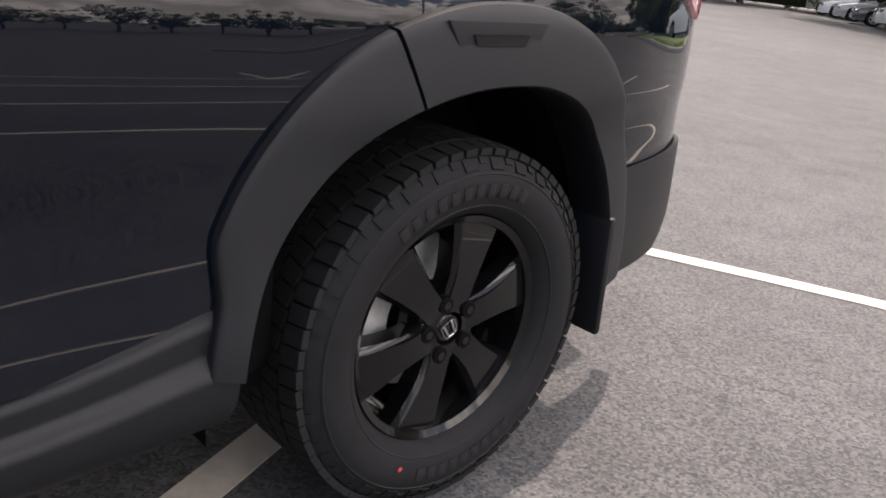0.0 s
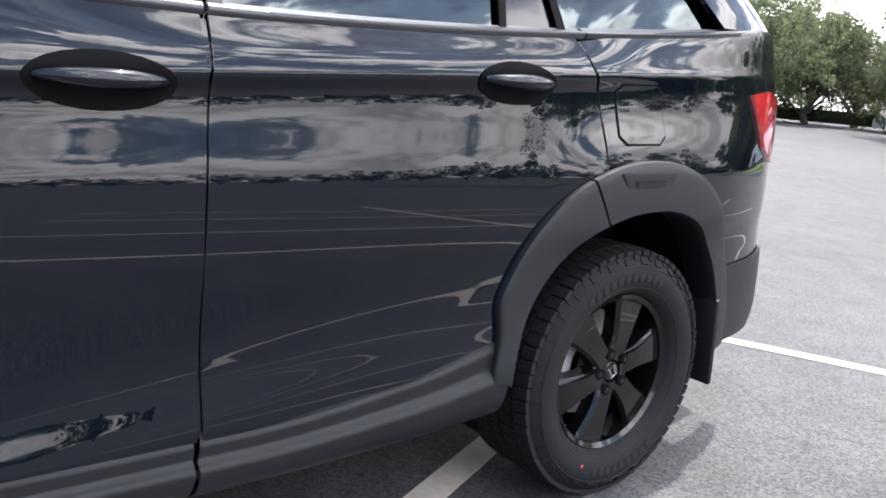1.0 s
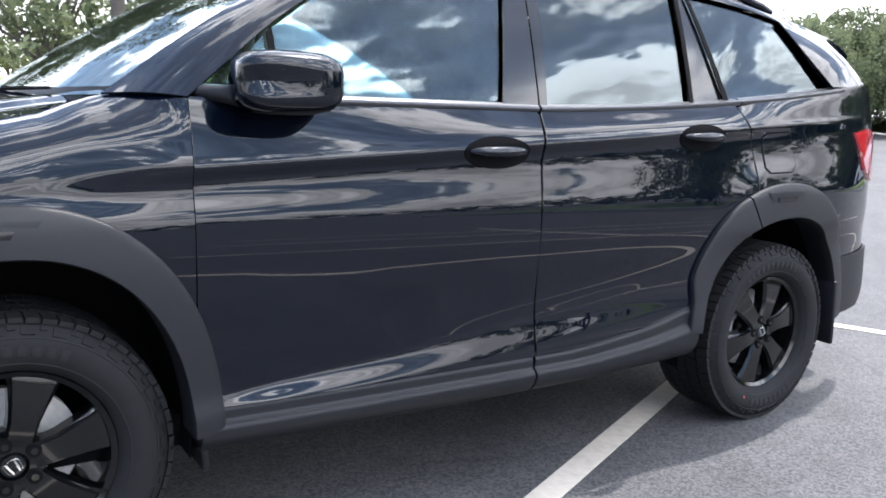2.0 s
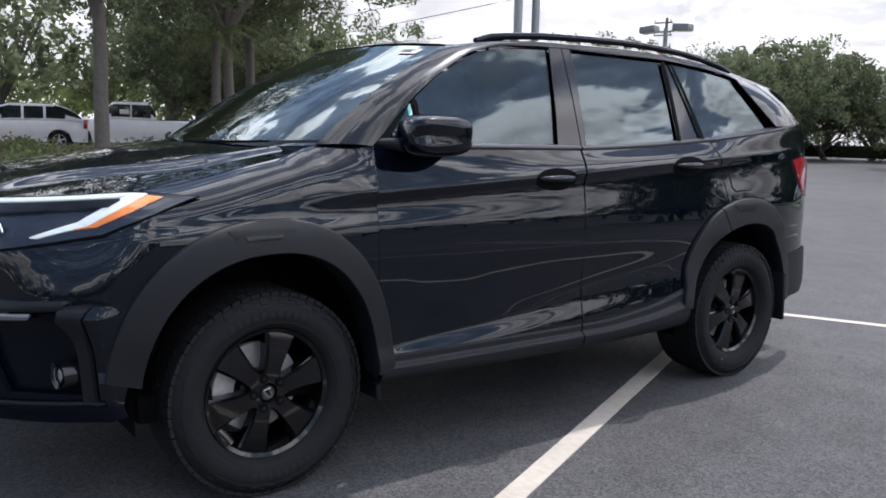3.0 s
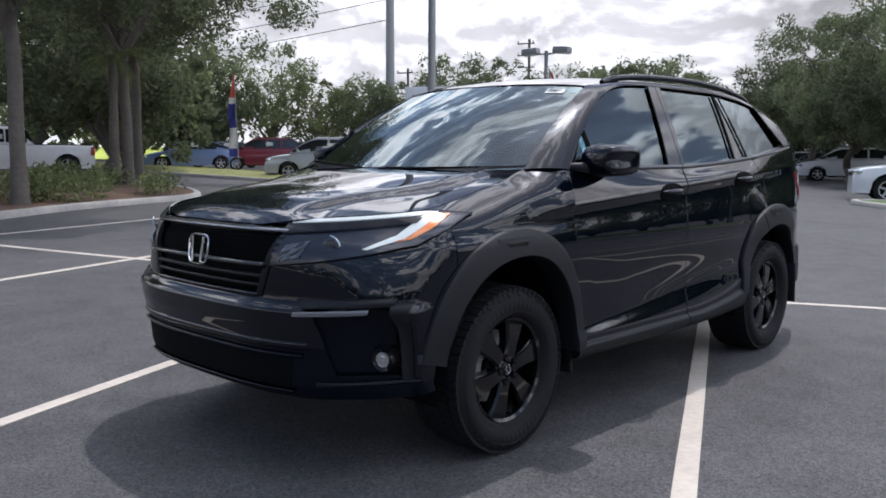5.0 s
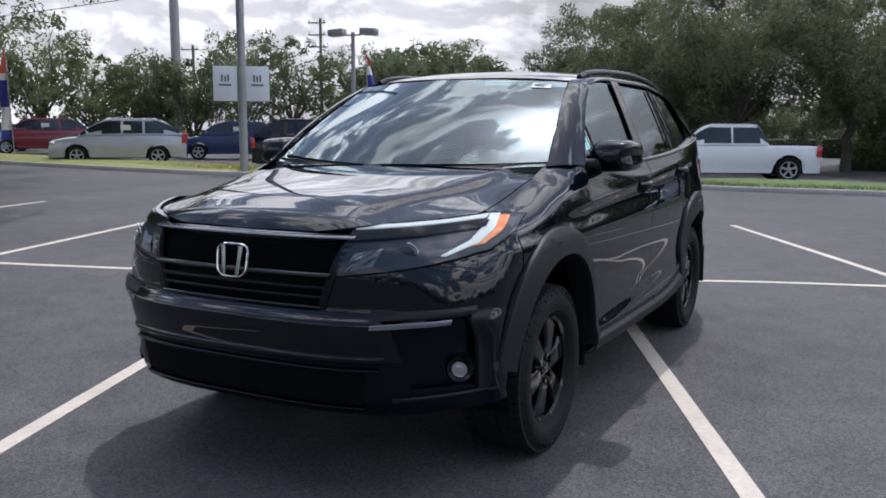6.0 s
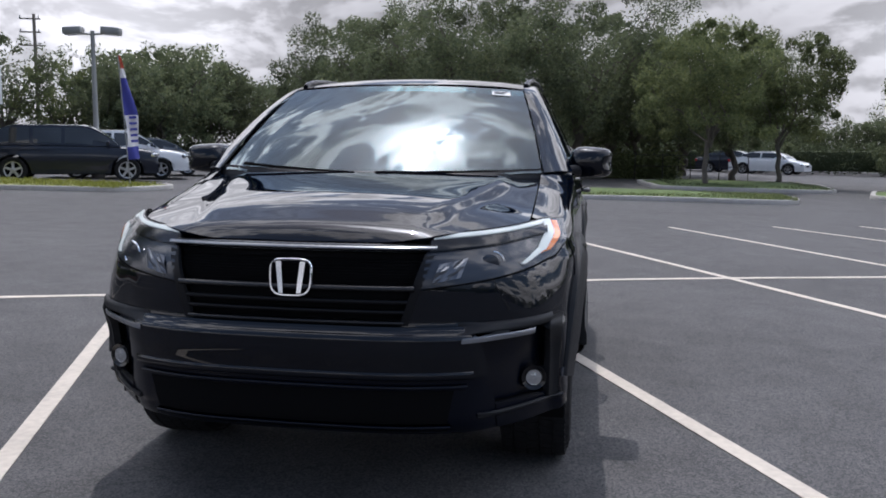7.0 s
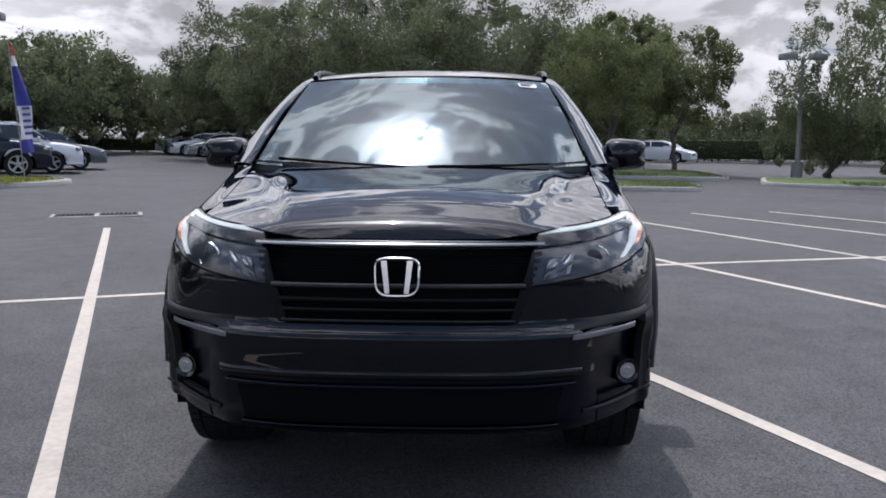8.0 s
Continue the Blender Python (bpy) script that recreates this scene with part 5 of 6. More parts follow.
OAKS = [tree_meshes(11, 9.0, 4.8, 1.6, LEAF, 96, 30, 0.24), tree_meshes(12, 8.0, 4.6, 1.2, LEAF, 96, 30, 0.24), tree_meshes(13, 7.0, 4.4, 0.9, LEAF, 84, 30, 0.24), tree_meshes(14, 7.5, 4.2, 1.4, LEAF_LIGHT, 84, 30, 0.24)]
OAKS.append(tree_meshes(15, 6.5, 4.2, 0.6, LEAF, 96, 30, 0.24))
OAKS.append(tree_meshes(16, 10.0, 5.2, 4.6, LEAF, 150, 300, 0.062, 0.03, 0.0150, BARK_PALE, 0.62))
OAKS += [tree_meshes(21, 9.0, 4.6, 2.3, LEAF, 110, 320, 0.068, 0.06, 0.022, None, 0.6), tree_meshes(22, 8.0, 4.0, 1.9, LEAF, 110, 320, 0.066, 0.06, 0.022, None, 0.6), tree_meshes(23, 7.5, 3.2, 2.4, LEAF_LIGHT, 96, 380, 0.062, 0.05, 0.015, BARK_PALE, 0.7), tree_meshes(24, 6.8, 4.2, 0.6, LEAF, 110, 120, 0.115)]
# cheaper crowns for the far belts
OAKS += [tree_meshes(25, 9.0, 4.6, 2.0, LEAF, 100, 70, 0.13), tree_meshes(26, 8.0, 4.0, 1.7, LEAF, 100, 70, 0.13), tree_meshes(27, 7.5, 3.6, 1.5, LEAF_LIGHT, 96, 70, 0.12)]

OAKS.append(tree_meshes(22, 8.0, 4.0, 0.5, LEAF, 120, 260, 0.070, 0.06, 0.022, None, 0.6))


def tree(kind, x, y, scale=1.0, turn=0.0, label="broad live oak with dense dark green crown", name="tree", zs=1.0):
    wood, crown = OAKS[kind]
    t = thing(name, label, "tree", Matrix.Translation((x, y, ground_z(x, y))) @ pose(0, 0, 0, 0, 0, turn), "trees round the lot")
    t.scale = (scale, scale, scale * zs)
    for me in (wood, crown):
        o = new(me.name, me)
        o.parent = t
    return t


def at_bearing(ex, ey, deg, d):
    return ex + d * math.sin(radians(deg)), ey + d * math.cos(radians(deg))


rt = random.Random(21)
# near oaks on the bed at the far left and behind it
tree(5, -14.2, 2.05, 0.95, 20, "tall oak with a straight grey trunk on the mulched bed")
tree(5, -20.5, 7.4, 1.0, 130)
tree(5, -24.0, 0.5, 1.1, 60)
tree(5, -26.0, 10.5, 1.1, 10)
for i, (b, d, k, s) in enumerate(((-79, 52, 0, 1.1), (-73, 60, 1, 1.1), (-67, 52, 0, 1.0), (-63.5, 50, 3, 1.1), (-60, 56, 2, 1.1))):
    tree(k, *at_bearing(2.8, -4.5, b, d), s, 70 * i)
for b, d, k, s in ((-66.8, 41, 9, 1.15), (-70.5, 46, 11, 1.15)):
    tree(k, *at_bearing(3.77, -3.1, b, d), s, 50 * k + 30 * d)
# belt of trees behind the cars at the left
for i in range(11):
    b = -60 + i * 3.1
    d = 56 + rt.uniform(-3, 5)
    tree((9, 11, 10, 12, 9)[i % 5], *at_bearing(2.0, -4.8, b, d), rt.uniform(0.80, 0.98), rt.uniform(0, 360), "bushy roadside tree with mid green crown")
# belt at the far end
for i in range(9):
    b = -29 + i * 2.2
    d = 58 + rt.uniform(-2, 5)
    top = curve(b, [(-30, 6.9), (-27, 7.3), (-22, 5.2), (-18, 5.6), (-12, 8.2)])
    tree((9, 11, 9)[i % 3], *at_bearing(0.3, -5.1, b, d), top / (6.8, 8.0, 6.8)[i % 3] * rt.uniform(0.95, 1.05), rt.uniform(0, 360), "dark bushy tree at the lot's far edge")
# tall oaks behind the pickup
for x, y, k, s in ((-9.5, 36.5, 7, 0.95), (-6.2, 33.5, 7, 0.95), (-3.4, 31.0, 6, 0.95), (0.6, 32.5, 6, 0.98), (3.4, 36.0, 7, 0.92), (5.3, 26.2, 8, 0.82), (7.6, 34.5, 7, 0.80), (8.6, 30.0, 8, 0.84), (-12.5, 40.0, 7, 1.0), (2.2, 41, 1, 1.0), (6.2, 42, 1, 0.85)):
    tree(k, x, y, s, rt.uniform(0, 360))
# trees at the right
for x, y, k, s in ((18.4, 29.5, 13, 1.0), (17.2, 23.4, 13, 0.72), (21.0, 27.5, 7, 0.98)):
    tree(k, x, y, s, rt.uniform(0, 360), "slender young oak on a grass island")
tree(13, 14.4, 28.7, 0.63, 40, "young oak with a tall crown beside a light pole", zs=1.35)
# low dark thicket behind the clipped hedge
for i in range(20):
    b = -12 + i * 2.1
    tree(9, *at_bearing(0.3, -5.1, b, 68 + rt.uniform(-2, 4)), rt.uniform(0.46, 0.62), rt.uniform(0, 360), "low bushy tree behind the clipped hedge")
# woods beyond and round behind the camera
for i in range(84):
    b = 14 + i * 3.45
    near = b < 34
    d = (88 if near else 112) + rt.uniform(-8, 12)
    tree((0, 1, 2, 3, 4)[i % 5], *at_bearing(0, -2, b, d), rt.uniform(0.36, 0.42) if 15 < b < 23 else rt.uniform(0.55, 0.68) if near else rt.uniform(0.85, 1.15), rt.uniform(0, 360), "distant oak at the edge of the lot")


# a young palm under the oaks of the mulched bed
def palm(x, y, h, seed):
    r = random.Random(seed)
    t = thing("palm_tree", "young palm with drooping green fronds under oaks", "tree", Matrix.Translation((x, y, ground_z(x, y) + 0.1)))
    bm = bmesh.new()
    tube(bm, [(0, 0, -0.1), (0.05, 0, h * 0.5), (0.02, 0.04, h)], [0.16, 0.13, 0.11], 12)
    part("trunk", bm, BARK, t)
    for k in range(18):
        a, up, reach = k * 2.4, r.uniform(-0.1, 0.95), r.uniform(1.1, 1.5)
        bm = bmesh.new()
        mid = []
        for i in range(9):
            f = i / 8
            out = reach * f
            mid.append(Vector((math.cos(a) * out, math.sin(a) * out, h + up * reach * f - 0.85 * reach * f * f)))
        tube(bm, mid, [0.018 - 0.0018 * i for i in range(9)], 4)
        side_d = Vector((-math.sin(a), math.cos(a), 0))
        for i in range(2, 32):
            f = i / 32 * 8
            p = mid[int(f)].lerp(mid[min(8, int(f) + 1)], f - int(f))
            along = (mid[min(8, int(f) + 1)] - mid[int(f)]).normalized()
            ln = 0.42 * math.sin(math.pi * (0.12 + 0.8 * i / 32))
            for sg in (-1, 1):
                tip = p + (side_d * sg * 0.8 + along * 0.6 + Vector((0, 0, -0.35))).normalized() * ln
                bm.faces.new([bm.verts.new(q) for q in (p - along * 0.012, p + along * 0.012, tip)])
        part("frond", bm, LEAF_LIGHT, t, smooth=0)


palm(-20.1, 6.8, 3.6, 4)


# clipped hedge behind the right-hand islands
def hedge(name, label, a, b, depth, h, count, mat=LEAF_HEDGE):
    a, b = Vector((*a, 0)), Vector((*b, 0))
    n = (b - a).normalized()
    n = Vector((-n.y, n.x, 0))
    r = random.Random(9)
    t = thing(name, label, "hedge", Matrix.Translation((a.x, a.y, ground_z(a.x, a.y))))
    core = bmesh.new()
    L_ = (b - a).length
    ang = math.degrees(math.atan2(b.y - a.y, b.x - a.x))
    box(core, pose(*((b - a) / 2), 0, 0, ang) @ pose(0, 0, h * 0.38), (L_, depth * 0.6, h * 0.76), 0.2)
    part("core", core, mat, t)
    bm = bmesh.new()
    cs = [((b - a) * r.random() + n * r.uniform(-depth / 2, depth / 2) + Vector((0, 0, r.uniform(0.1, h))), 0.45) for _ in range(count)]
    leaf_cloud(bm, r, cs, 22, 0.10)
    part("leaves", bm, mat, t, smooth=0)


hedge("hedge", "long clipped dark green hedge", (-2, 58), (34, 50), 2.0, 1.75, 900)
hedge("hedge", "tall clump of pale grasses and shrubs", (0.6, 35.2), (5.2, 35.0), 1.6, 1.3, 120, LEAF_LIGHT)
hedge("hedge", "low dark hedge under far trees", (-34, 47), (-2, 52), 2.0, 1.0, 260)
r9 = random.Random(31)
for i in range(60):
    # shrubs on the mulched bed
    x, y = r9.uniform(-23, -12.2), r9.uniform(-3.0, 7.0)
    if x > -12.9 - max(0, y) * 0.5:
        continue
    bm = bmesh.new()
    leaf_cloud(bm, r9, [(Vector((r9.uniform(-0.4, 0.4), r9.uniform(-0.4, 0.4), r9.uniform(0.15, 0.4))), 0.32) for _ in range(7)], 40, 0.06)
    ob = new("shrub", finish(bm, "shrub", LEAF_LIGHT, 0))
    ob.location = (x, y, ground_z(x, y) + 0.13)
    tagged(ob, "low leafy shrub growing in brown mulch", "shrub", "shrubs on the bed")


# low rail fence before the far hedge
fence = thing("fence", "low dark metal rail fence before shrubs", "fence", Matrix.Translation((3.2, 33.6, ground_z(3.2, 33.6))))
for z in (0.62, 1.12):
    bm = bmesh.new()
    tube(bm, [(0, 0, z), (2.4, -0.25, z), (4.8, -0.5, z)], 0.014, 8)
    part("rail", bm, IRON, fence)
for k in range(5):
    bm = bmesh.new()
    tube(bm, [(1.2 * k, -0.125 * k, -0.05), (1.2 * k, -0.125 * k, 1.2)], 0.020, 8)
    part("post", bm, IRON, fence)


# ---- poles, signs, flags ----
def lamp_post(x, y, h):
    t = thing("street_lamp", "grey parking lot light pole with two box heads", "lamp", Matrix.Translation((x, y, ground_z(x, y))), "lot lights")
    bm = bmesh.new()
    tube(bm, [(0, 0, 0), (0, 0, h * 0.5), (0, 0, h)], [0.10, 0.085, 0.07], 12)
    tube(bm, [(0, 0, 0), (0, 0, 0.6)], 0.22, 14)
    part("pole", bm, POLE, t)
    for s in (-1, 1):
        bm = bmesh.new()
        tube(bm, [(0, 0, h - 0.12), (0.4 * s, 0.1 * s, h - 0.08)], 0.035, 8)
        box(bm, pose(0.62 * s, 0.12 * s, h, 0, 4 * s, 10), (0.62, 0.42, 0.24), 0.04)
        head = part("lamp_head", bm, POLE, t)
        bm = bmesh.new()
        box(bm, pose(0.62 * s, 0.12 * s, h - 0.125, 0, 4 * s, 10), (0.5, 0.32, 0.02), 0.005)
        part("lens", bm, SIGN_WHITE, head)
    return t


lamp_post(-15.5, 21.2, 4.95)
lamp_post(13.5, -9.0, 7.0)
lamp_post(12.9, 28.0, 4.7)


def plain_pole(name, label, x, y, h, r0, r1, mat=POLE, arms=0):
    t = thing(name, label, "pole", Matrix.Translation((x, y, ground_z(x, y))))
    bm = bmesh.new()
    tube(bm, [(0, 0, -0.2), (0, 0, h * 0.5), (0, 0, h)], [r0, (r0 + r1) / 2, r1], 16)
    part("pole", bm, mat, t)
    for k in range(arms):
        bm = bmesh.new()
        z = h - 0.3 - k * 0.85
        box(bm, pose(-0.3, 0, z, 0, 0, 20), (1.3, 0.10, 0.09), 0.01)
        arm = part("cross_arm", bm, mat, t)
        for q in (-0.85, 0.2):
            bm = bmesh.new()
            tube(bm, [(q, q * 0.36 + 0.1, z + 0.04), (q, q * 0.36 + 0.1, z + 0.2)], 0.04, 8)
            part("insulator", bm, POLE, arm)
    return t


plain_pole("sign_pole", "tall grey steel pole on the grass strip", -15.0, 14.6, 16, 0.125, 0.105)
plain_pole("transmission_pole", "very tall thick grey transmission pole", -37.0, 33.5, 26, 0.30, 0.24)
plain_pole("utility_pole", "slim wooden utility pole with cross arms", *at_bearing(2.2, -4.8, -36.4, 62), 9.2, 0.14, 0.10, WOODPOLE, 3)
plain_pole("utility_pole", "short wooden utility pole behind trees", *at_bearing(1.6, -5.1, -44.0, 62), 7.0, 0.12, 0.10, WOODPOLE, 1)
sx, sy = -15.0, 14.6
for k, off in enumerate((-0.48, 0.45)):
    t = thing("banner_sign", "white rectangular sign panel with plain dark mark on pole", "sign", Matrix.Translation((sx, sy, ground_z(sx, sy))) @ pose(0, 0, 0, 0, 0, 38), "sign panels")
    bm = bmesh.new()
    box(bm, pose(off, -0.02, 2.72), (0.70, 0.03, 1.02), 0.006)
    part("panel", bm, SIGN_WHITE, t)
    bm = bmesh.new()
    box(bm, pose(off, -0.045, 2.86), (0.05, 0.008, 0.16))
    box(bm, pose(off - 0.09, -0.045, 2.88), (0.05, 0.008, 0.20))
    box(bm, pose(off + 0.09, -0.045, 2.88), (0.05, 0.008, 0.20))
    part("mark", bm, INK, t)
    bm = bmesh.new()
    box(bm, pose(off, -0.045, 2.68), (0.36, 0.008, 0.05))
    part("print_bar", bm, INK, t)

FLAG_RED, FLAG_BLUE, FLAG_WHITE = material("flag_red", (0.55, 0.10, 0.06), rough=0.8, var=0.1), material("flag_blue", (0.045, 0.05, 0.26), rough=0.8, var=0.1), material("flag_white", (0.70, 0.68, 0.68), rough=0.8, var=0.08)


def feather_flag(x, y, h, turn, tilt):
    t = thing("feather_flag", "red, white and blue feather flag on a slim pole", "flag", Matrix.Translation((x, y, ground_z(x, y) + 0.12)) @ pose(0, 0, 0, 0, tilt, turn), "feather flags")
    bm = bmesh.new()
    pts = [(0.0, 0, h * k / 10) for k in range(11)]
    tube(bm, pts, 0.016, 6)
    part("pole", bm, POLE, t)
    def cloth(z0, z1):
        def fn(u, v):
            z = lerp(z0, z1, u)
            w = 0.40 * min(1.0, ((h - z) / (0.45 * h)) ** 0.6)
            return Vector((0.015 + w * v, 0.06 * math.sin(5 * v + 3.2 * z), z))
        return thicken(sheet(fn, 10, 6), 0.004)
    for z0, z1, mat in ((0.7, 1.05, FLAG_BLUE), (1.05, 1.9, FLAG_WHITE), (1.9, 2.9, FLAG_BLUE), (2.9, 3.15, FLAG_WHITE), (3.15, h, FLAG_RED)):
        part("cloth", cloth(z0, z1), mat, t)
    for k in range(5):
        bm = bmesh.new()
        box(bm, pose(0.24, -0.05, 1.2 + 0.16 * k, 0, 0, 0), (0.22, 0.02, 0.07))
        part("print_bar", bm, FLAG_BLUE, t)
    return t


feather_flag(-11.35, 16.1, 3.5, 66, -4)
feather_flag(-27.1, 15.5, 4.1, 200, 2)

# overhead wires
plain_pole("utility_pole", "wooden utility pole beyond the meadow", -95, 25, 13.0, 0.16, 0.12, WOODPOLE, 1)
for k in range(3):
    t = thing("power_line", "thin black overhead wire between poles", "cable")
    bm = bmesh.new()
    pts = []
    for i in range(21):
        s = i / 20
        pts.append((lerp(-95, -37, s), lerp(25, 33.5, s), 12.6 - 1.3 * k - 1.2 * math.sin(math.pi * s)))
    tube(bm, pts, 0.025, 5)
    part("wire", bm, DARK, t)

# storm drain in the lot
t = thing("storm_drain", "cast iron storm drain grates set in a concrete frame", "drain", Matrix.Translation((-6.17, 8.85, ground_z(-6.17, 8.85))) @ pose(0, 0, 0, 0, 0, 22.5))
bm = bmesh.new()
box(bm, pose(0, 0, 0.005), (1.46, 0.62, 0.02), 0.004)
part("collar", bm, CONCRETE, t)
for s in (-0.35, 0.35):
    # no hole: a dark slab stands in for the shade under the grate
    bm = bmesh.new()
    box(bm, pose(s, 0, 0.012), (0.62, 0.44, 0.02))
    g = part("pit", bm, DARK, t)
    for k in range(9):
        bm = bmesh.new()
        box(bm, pose(s - 0.285 + k * 0.071, 0, 0.026), (0.028, 0.44, 0.014), 0.003)
        part("grate_bar", bm, IRON, g)


# ---- parked cars ----
def parked_car(name, label, x, y, heading, paint, kind, win_label=False):
    """A parked car, nose along its local -y; kinds: sedan, suv, pickup."""
    dims = {"sedan": (4.7, 1.82, 1.44), "suv": (4.6, 1.86, 1.68), "bigsuv": (5.1, 1.98, 1.78), "pickup": (5.4, 1.96, 1.82), "truck": (5.85, 2.0, 1.88)}[kind]
    Lc, Wc, Hc = dims
    h = Lc / 2
    body_top = {"sedan": [(-h, 0.62), (-h + 0.12, 0.74), (-h + 0.9, 0.92), (-0.75, 1.00), (1.4, 1.02), (h - 0.15, 1.02), (h, 0.90)],
                "suv": [(-h, 0.70), (-h + 0.10, 0.88), (-h + 0.95, 1.03), (-0.7, 1.07), (1.4, 1.10), (h - 0.1, 1.08), (h, 0.95)],
                "bigsuv": [(-h, 0.75), (-h + 0.10, 0.95), (-h + 1.0, 1.10), (-0.8, 1.14), (1.4, 1.16), (h - 0.1, 1.14), (h, 1.0)],
                "pickup": [(-h, 0.78), (-h + 0.10, 1.00), (-h + 1.1, 1.12), (-0.9, 1.16), (1.0, 1.16), (h - 0.05, 1.16), (h, 1.12)],
                "truck": [(-h, 0.85), (-h + 0.10, 1.08), (-h + 1.1, 1.20), (-1.1, 1.24), (0.6, 1.20), (h - 0.05, 1.20), (h, 1.16)]}[kind]
    cab = {"sedan": (-1.40, -0.15, 0.55, 2.0), "suv": (-1.35, -0.10, 1.05, 2.24), "bigsuv": (-1.45, -0.25, 1.45, 2.50), "pickup": (-1.50, -0.50, 0.70, 1.10), "truck": (-1.35, -0.60, 0.45, 0.80)}[kind]
    t = thing(name, label, "car", Matrix.Translation((x, y, ground_z(x, y))) @ pose(0, 0, 0, 0, 0, heading), "parked cars")
    wy, wr = (-h + 0.92, h - 0.98), (0.34 if kind in ("sedan", "suv") else 0.39)
    zb = 0.22 if kind == "sedan" else 0.28

    def side_shape(u, v):
        # from one sill over the top to the other
        y = lerp(-h, h, u)
        top = curve(y, body_top)
        w = Wc / 2 * (1 - 0.16 * abs(2 * u - 1) ** 6) * (1.0)
        s = 2 * v - 1
        a = abs(s)
        if a > 0.42:
            t_ = (a - 0.42) / 0.58
            z = lerp(top - 0.05, zb, t_)
            xx = w * (0.955 + 0.045 * math.sin(math.pi * min(1, t_ * 1.15)))
        else:
            xx = w * 0.955 * (a / 0.42) ** 0.8
            z = top - 0.05 * (a / 0.42) ** 3
        # wheel openings
        if a > 0.42:
            for yy in wy:
                d = math.hypot(y - yy, z - wr)
                if d < wr + 0.07:
                    z = max(z, wr + math.sqrt(max(0.0, (wr + 0.07) ** 2 - (y - yy) ** 2)))
        return Vector((math.copysign(xx, s) if a > 1e-6 else 0.0, y, z))
    part("body", sheet(side_shape, 72, 44), paint, t, smooth=50)
    for sgn in (-1, 1):
        bm = bmesh.new()
        r = [bm.verts.new(side_shape(0 if sgn < 0 else 1, k / 20)) for k in range(21)]
        lo = [bm.verts.new((v.co.x, v.co.y, zb)) for v in r]
        for k in range(20):
            bm.faces.new((r[k], r[k + 1], lo[k + 1], lo[k]))
        part("bumper", bm, paint, t)
    bm = bmesh.new()
    box(bm, pose(0, 0, 0.42), (Wc - 0.35, Lc - 0.3, 0.34))
    part("underbody", bm, DARK, t)

    # cabin
    y0, y1, y2, y3 = cab
    def cabin(u, v):
        z_t = Hc
        y = lerp(y0, y3, u)
        bt = curve(y, body_top) - 0.02
        k = min(1.0, max(0.0, min((y - y0) / (y1 - y0), (y3 - y) / (y3 - y2))))
        k = math.sin(k * math.pi / 2) ** 0.95
        s = 2 * v - 1
        a = abs(s)
        hh = (z_t - bt) * k
        if a > 0.5:
            t_ = (a - 0.5) / 0.5
            z = bt + hh * (1 - t_) * 0.94
            xx = lerp(Wc / 2 * 0.74, Wc / 2 * 0.93, t_ ** 1.0)
            xx = lerp(Wc / 2 * 0.93, xx, k if k > 0 else 0)
        else:
            z = bt + hh * (0.94 + 0.06 * (1 - (a / 0.5) ** 2))
            xx = Wc / 2 * lerp(0.93, 0.74, k) * (a / 0.5)
        return Vector((math.copysign(xx, s) if a > 1e-6 else 0.0, y, z))
    cabin_ob = part("cabin", sheet(cabin, 40, 36), paint, t, smooth=50)
    # glass: side panes, windscreen and rear pane set on the cabin
    def pane(name_, u0, u1, v0, v1, lift=0.012):
        def fn(u, v):
            p = cabin(lerp(u0, u1, u), lerp(v0, v1, v))
            c = Vector((0, (y0 + y3) / 2, 1.1))
            return p + Vector((math.copysign(1, p.x) * (1 if abs(p.x) > 0.3 else 0) * 1.0, 0, 0)) * lift if name_ == "side_window" else p + (p - c).normalized() * lift
        part(name_, thicken(sheet(fn, 10, 6), 0.004), PANE, cabin_ob, "dark car window glass")
    fr = (y1 - y0) / (y3 - y0)
    bk = (y2 - y0) / (y3 - y0)
    n_side = {"sedan": 2, "suv": 3, "bigsuv": 3, "pickup": 2, "truck": 2}[kind]
    for sgn in (0, 1):
        for k in range(n_side):
            a0, a1 = lerp(fr * 0.62, lerp(bk, 1, 0.45), k / n_side) + 0.012, lerp(fr * 0.62, lerp(bk, 1, 0.45), (k + 1) / n_side) - 0.012
            pane("side_window", a0, a1, 0.025 if sgn == 0 else 0.975, 0.215 if sgn == 0 else 0.785)
    pane("windscreen", fr * 0.10, fr * 0.92, 0.08, 0.92, 0.014)
    pane("rear_window", lerp(bk, 1, 0.10), lerp(bk, 1, 0.85), 0.10, 0.90, 0.014)
    for yy in wy:
        for sgn in (-1, 1):
            bm = bmesh.new()
            lathe(bm, [(wr * 0.62, -0.02), (wr * 0.72, 0.012), (wr * 0.92, 0.012), (wr, -0.03), (wr, -0.18), (wr * 0.9, -0.21)], 32, pose((Wc / 2 - 0.02) * sgn, yy, wr) @ pose(0, 0, 0, 0, 0, 0 if sgn > 0 else 180))
            tyre = part("tyre", bm, RUBBER, t)
            bm = bmesh.new()
            m = pose((Wc / 2 - 0.02) * sgn, yy, wr) @ pose(0, 0, 0, 0, 0, 0 if sgn > 0 else 180)
            lathe(bm, [(0.0001, 0.0), (wr * 0.16, 0.0), (wr * 0.2, -0.012)], 18, m)
            for q in range(5):
                mm = m @ Matrix.Rotation(q * 2 * math.pi / 5, 4, "X")
                box(bm, mm @ pose(-0.012, 0, wr * 0.40), (0.02, wr * 0.17, wr * 0.46))
            lathe(bm, [(wr * 0.58, -0.01), (wr * 0.66, 0.002), (wr * 0.66, -0.12)], 28, m)
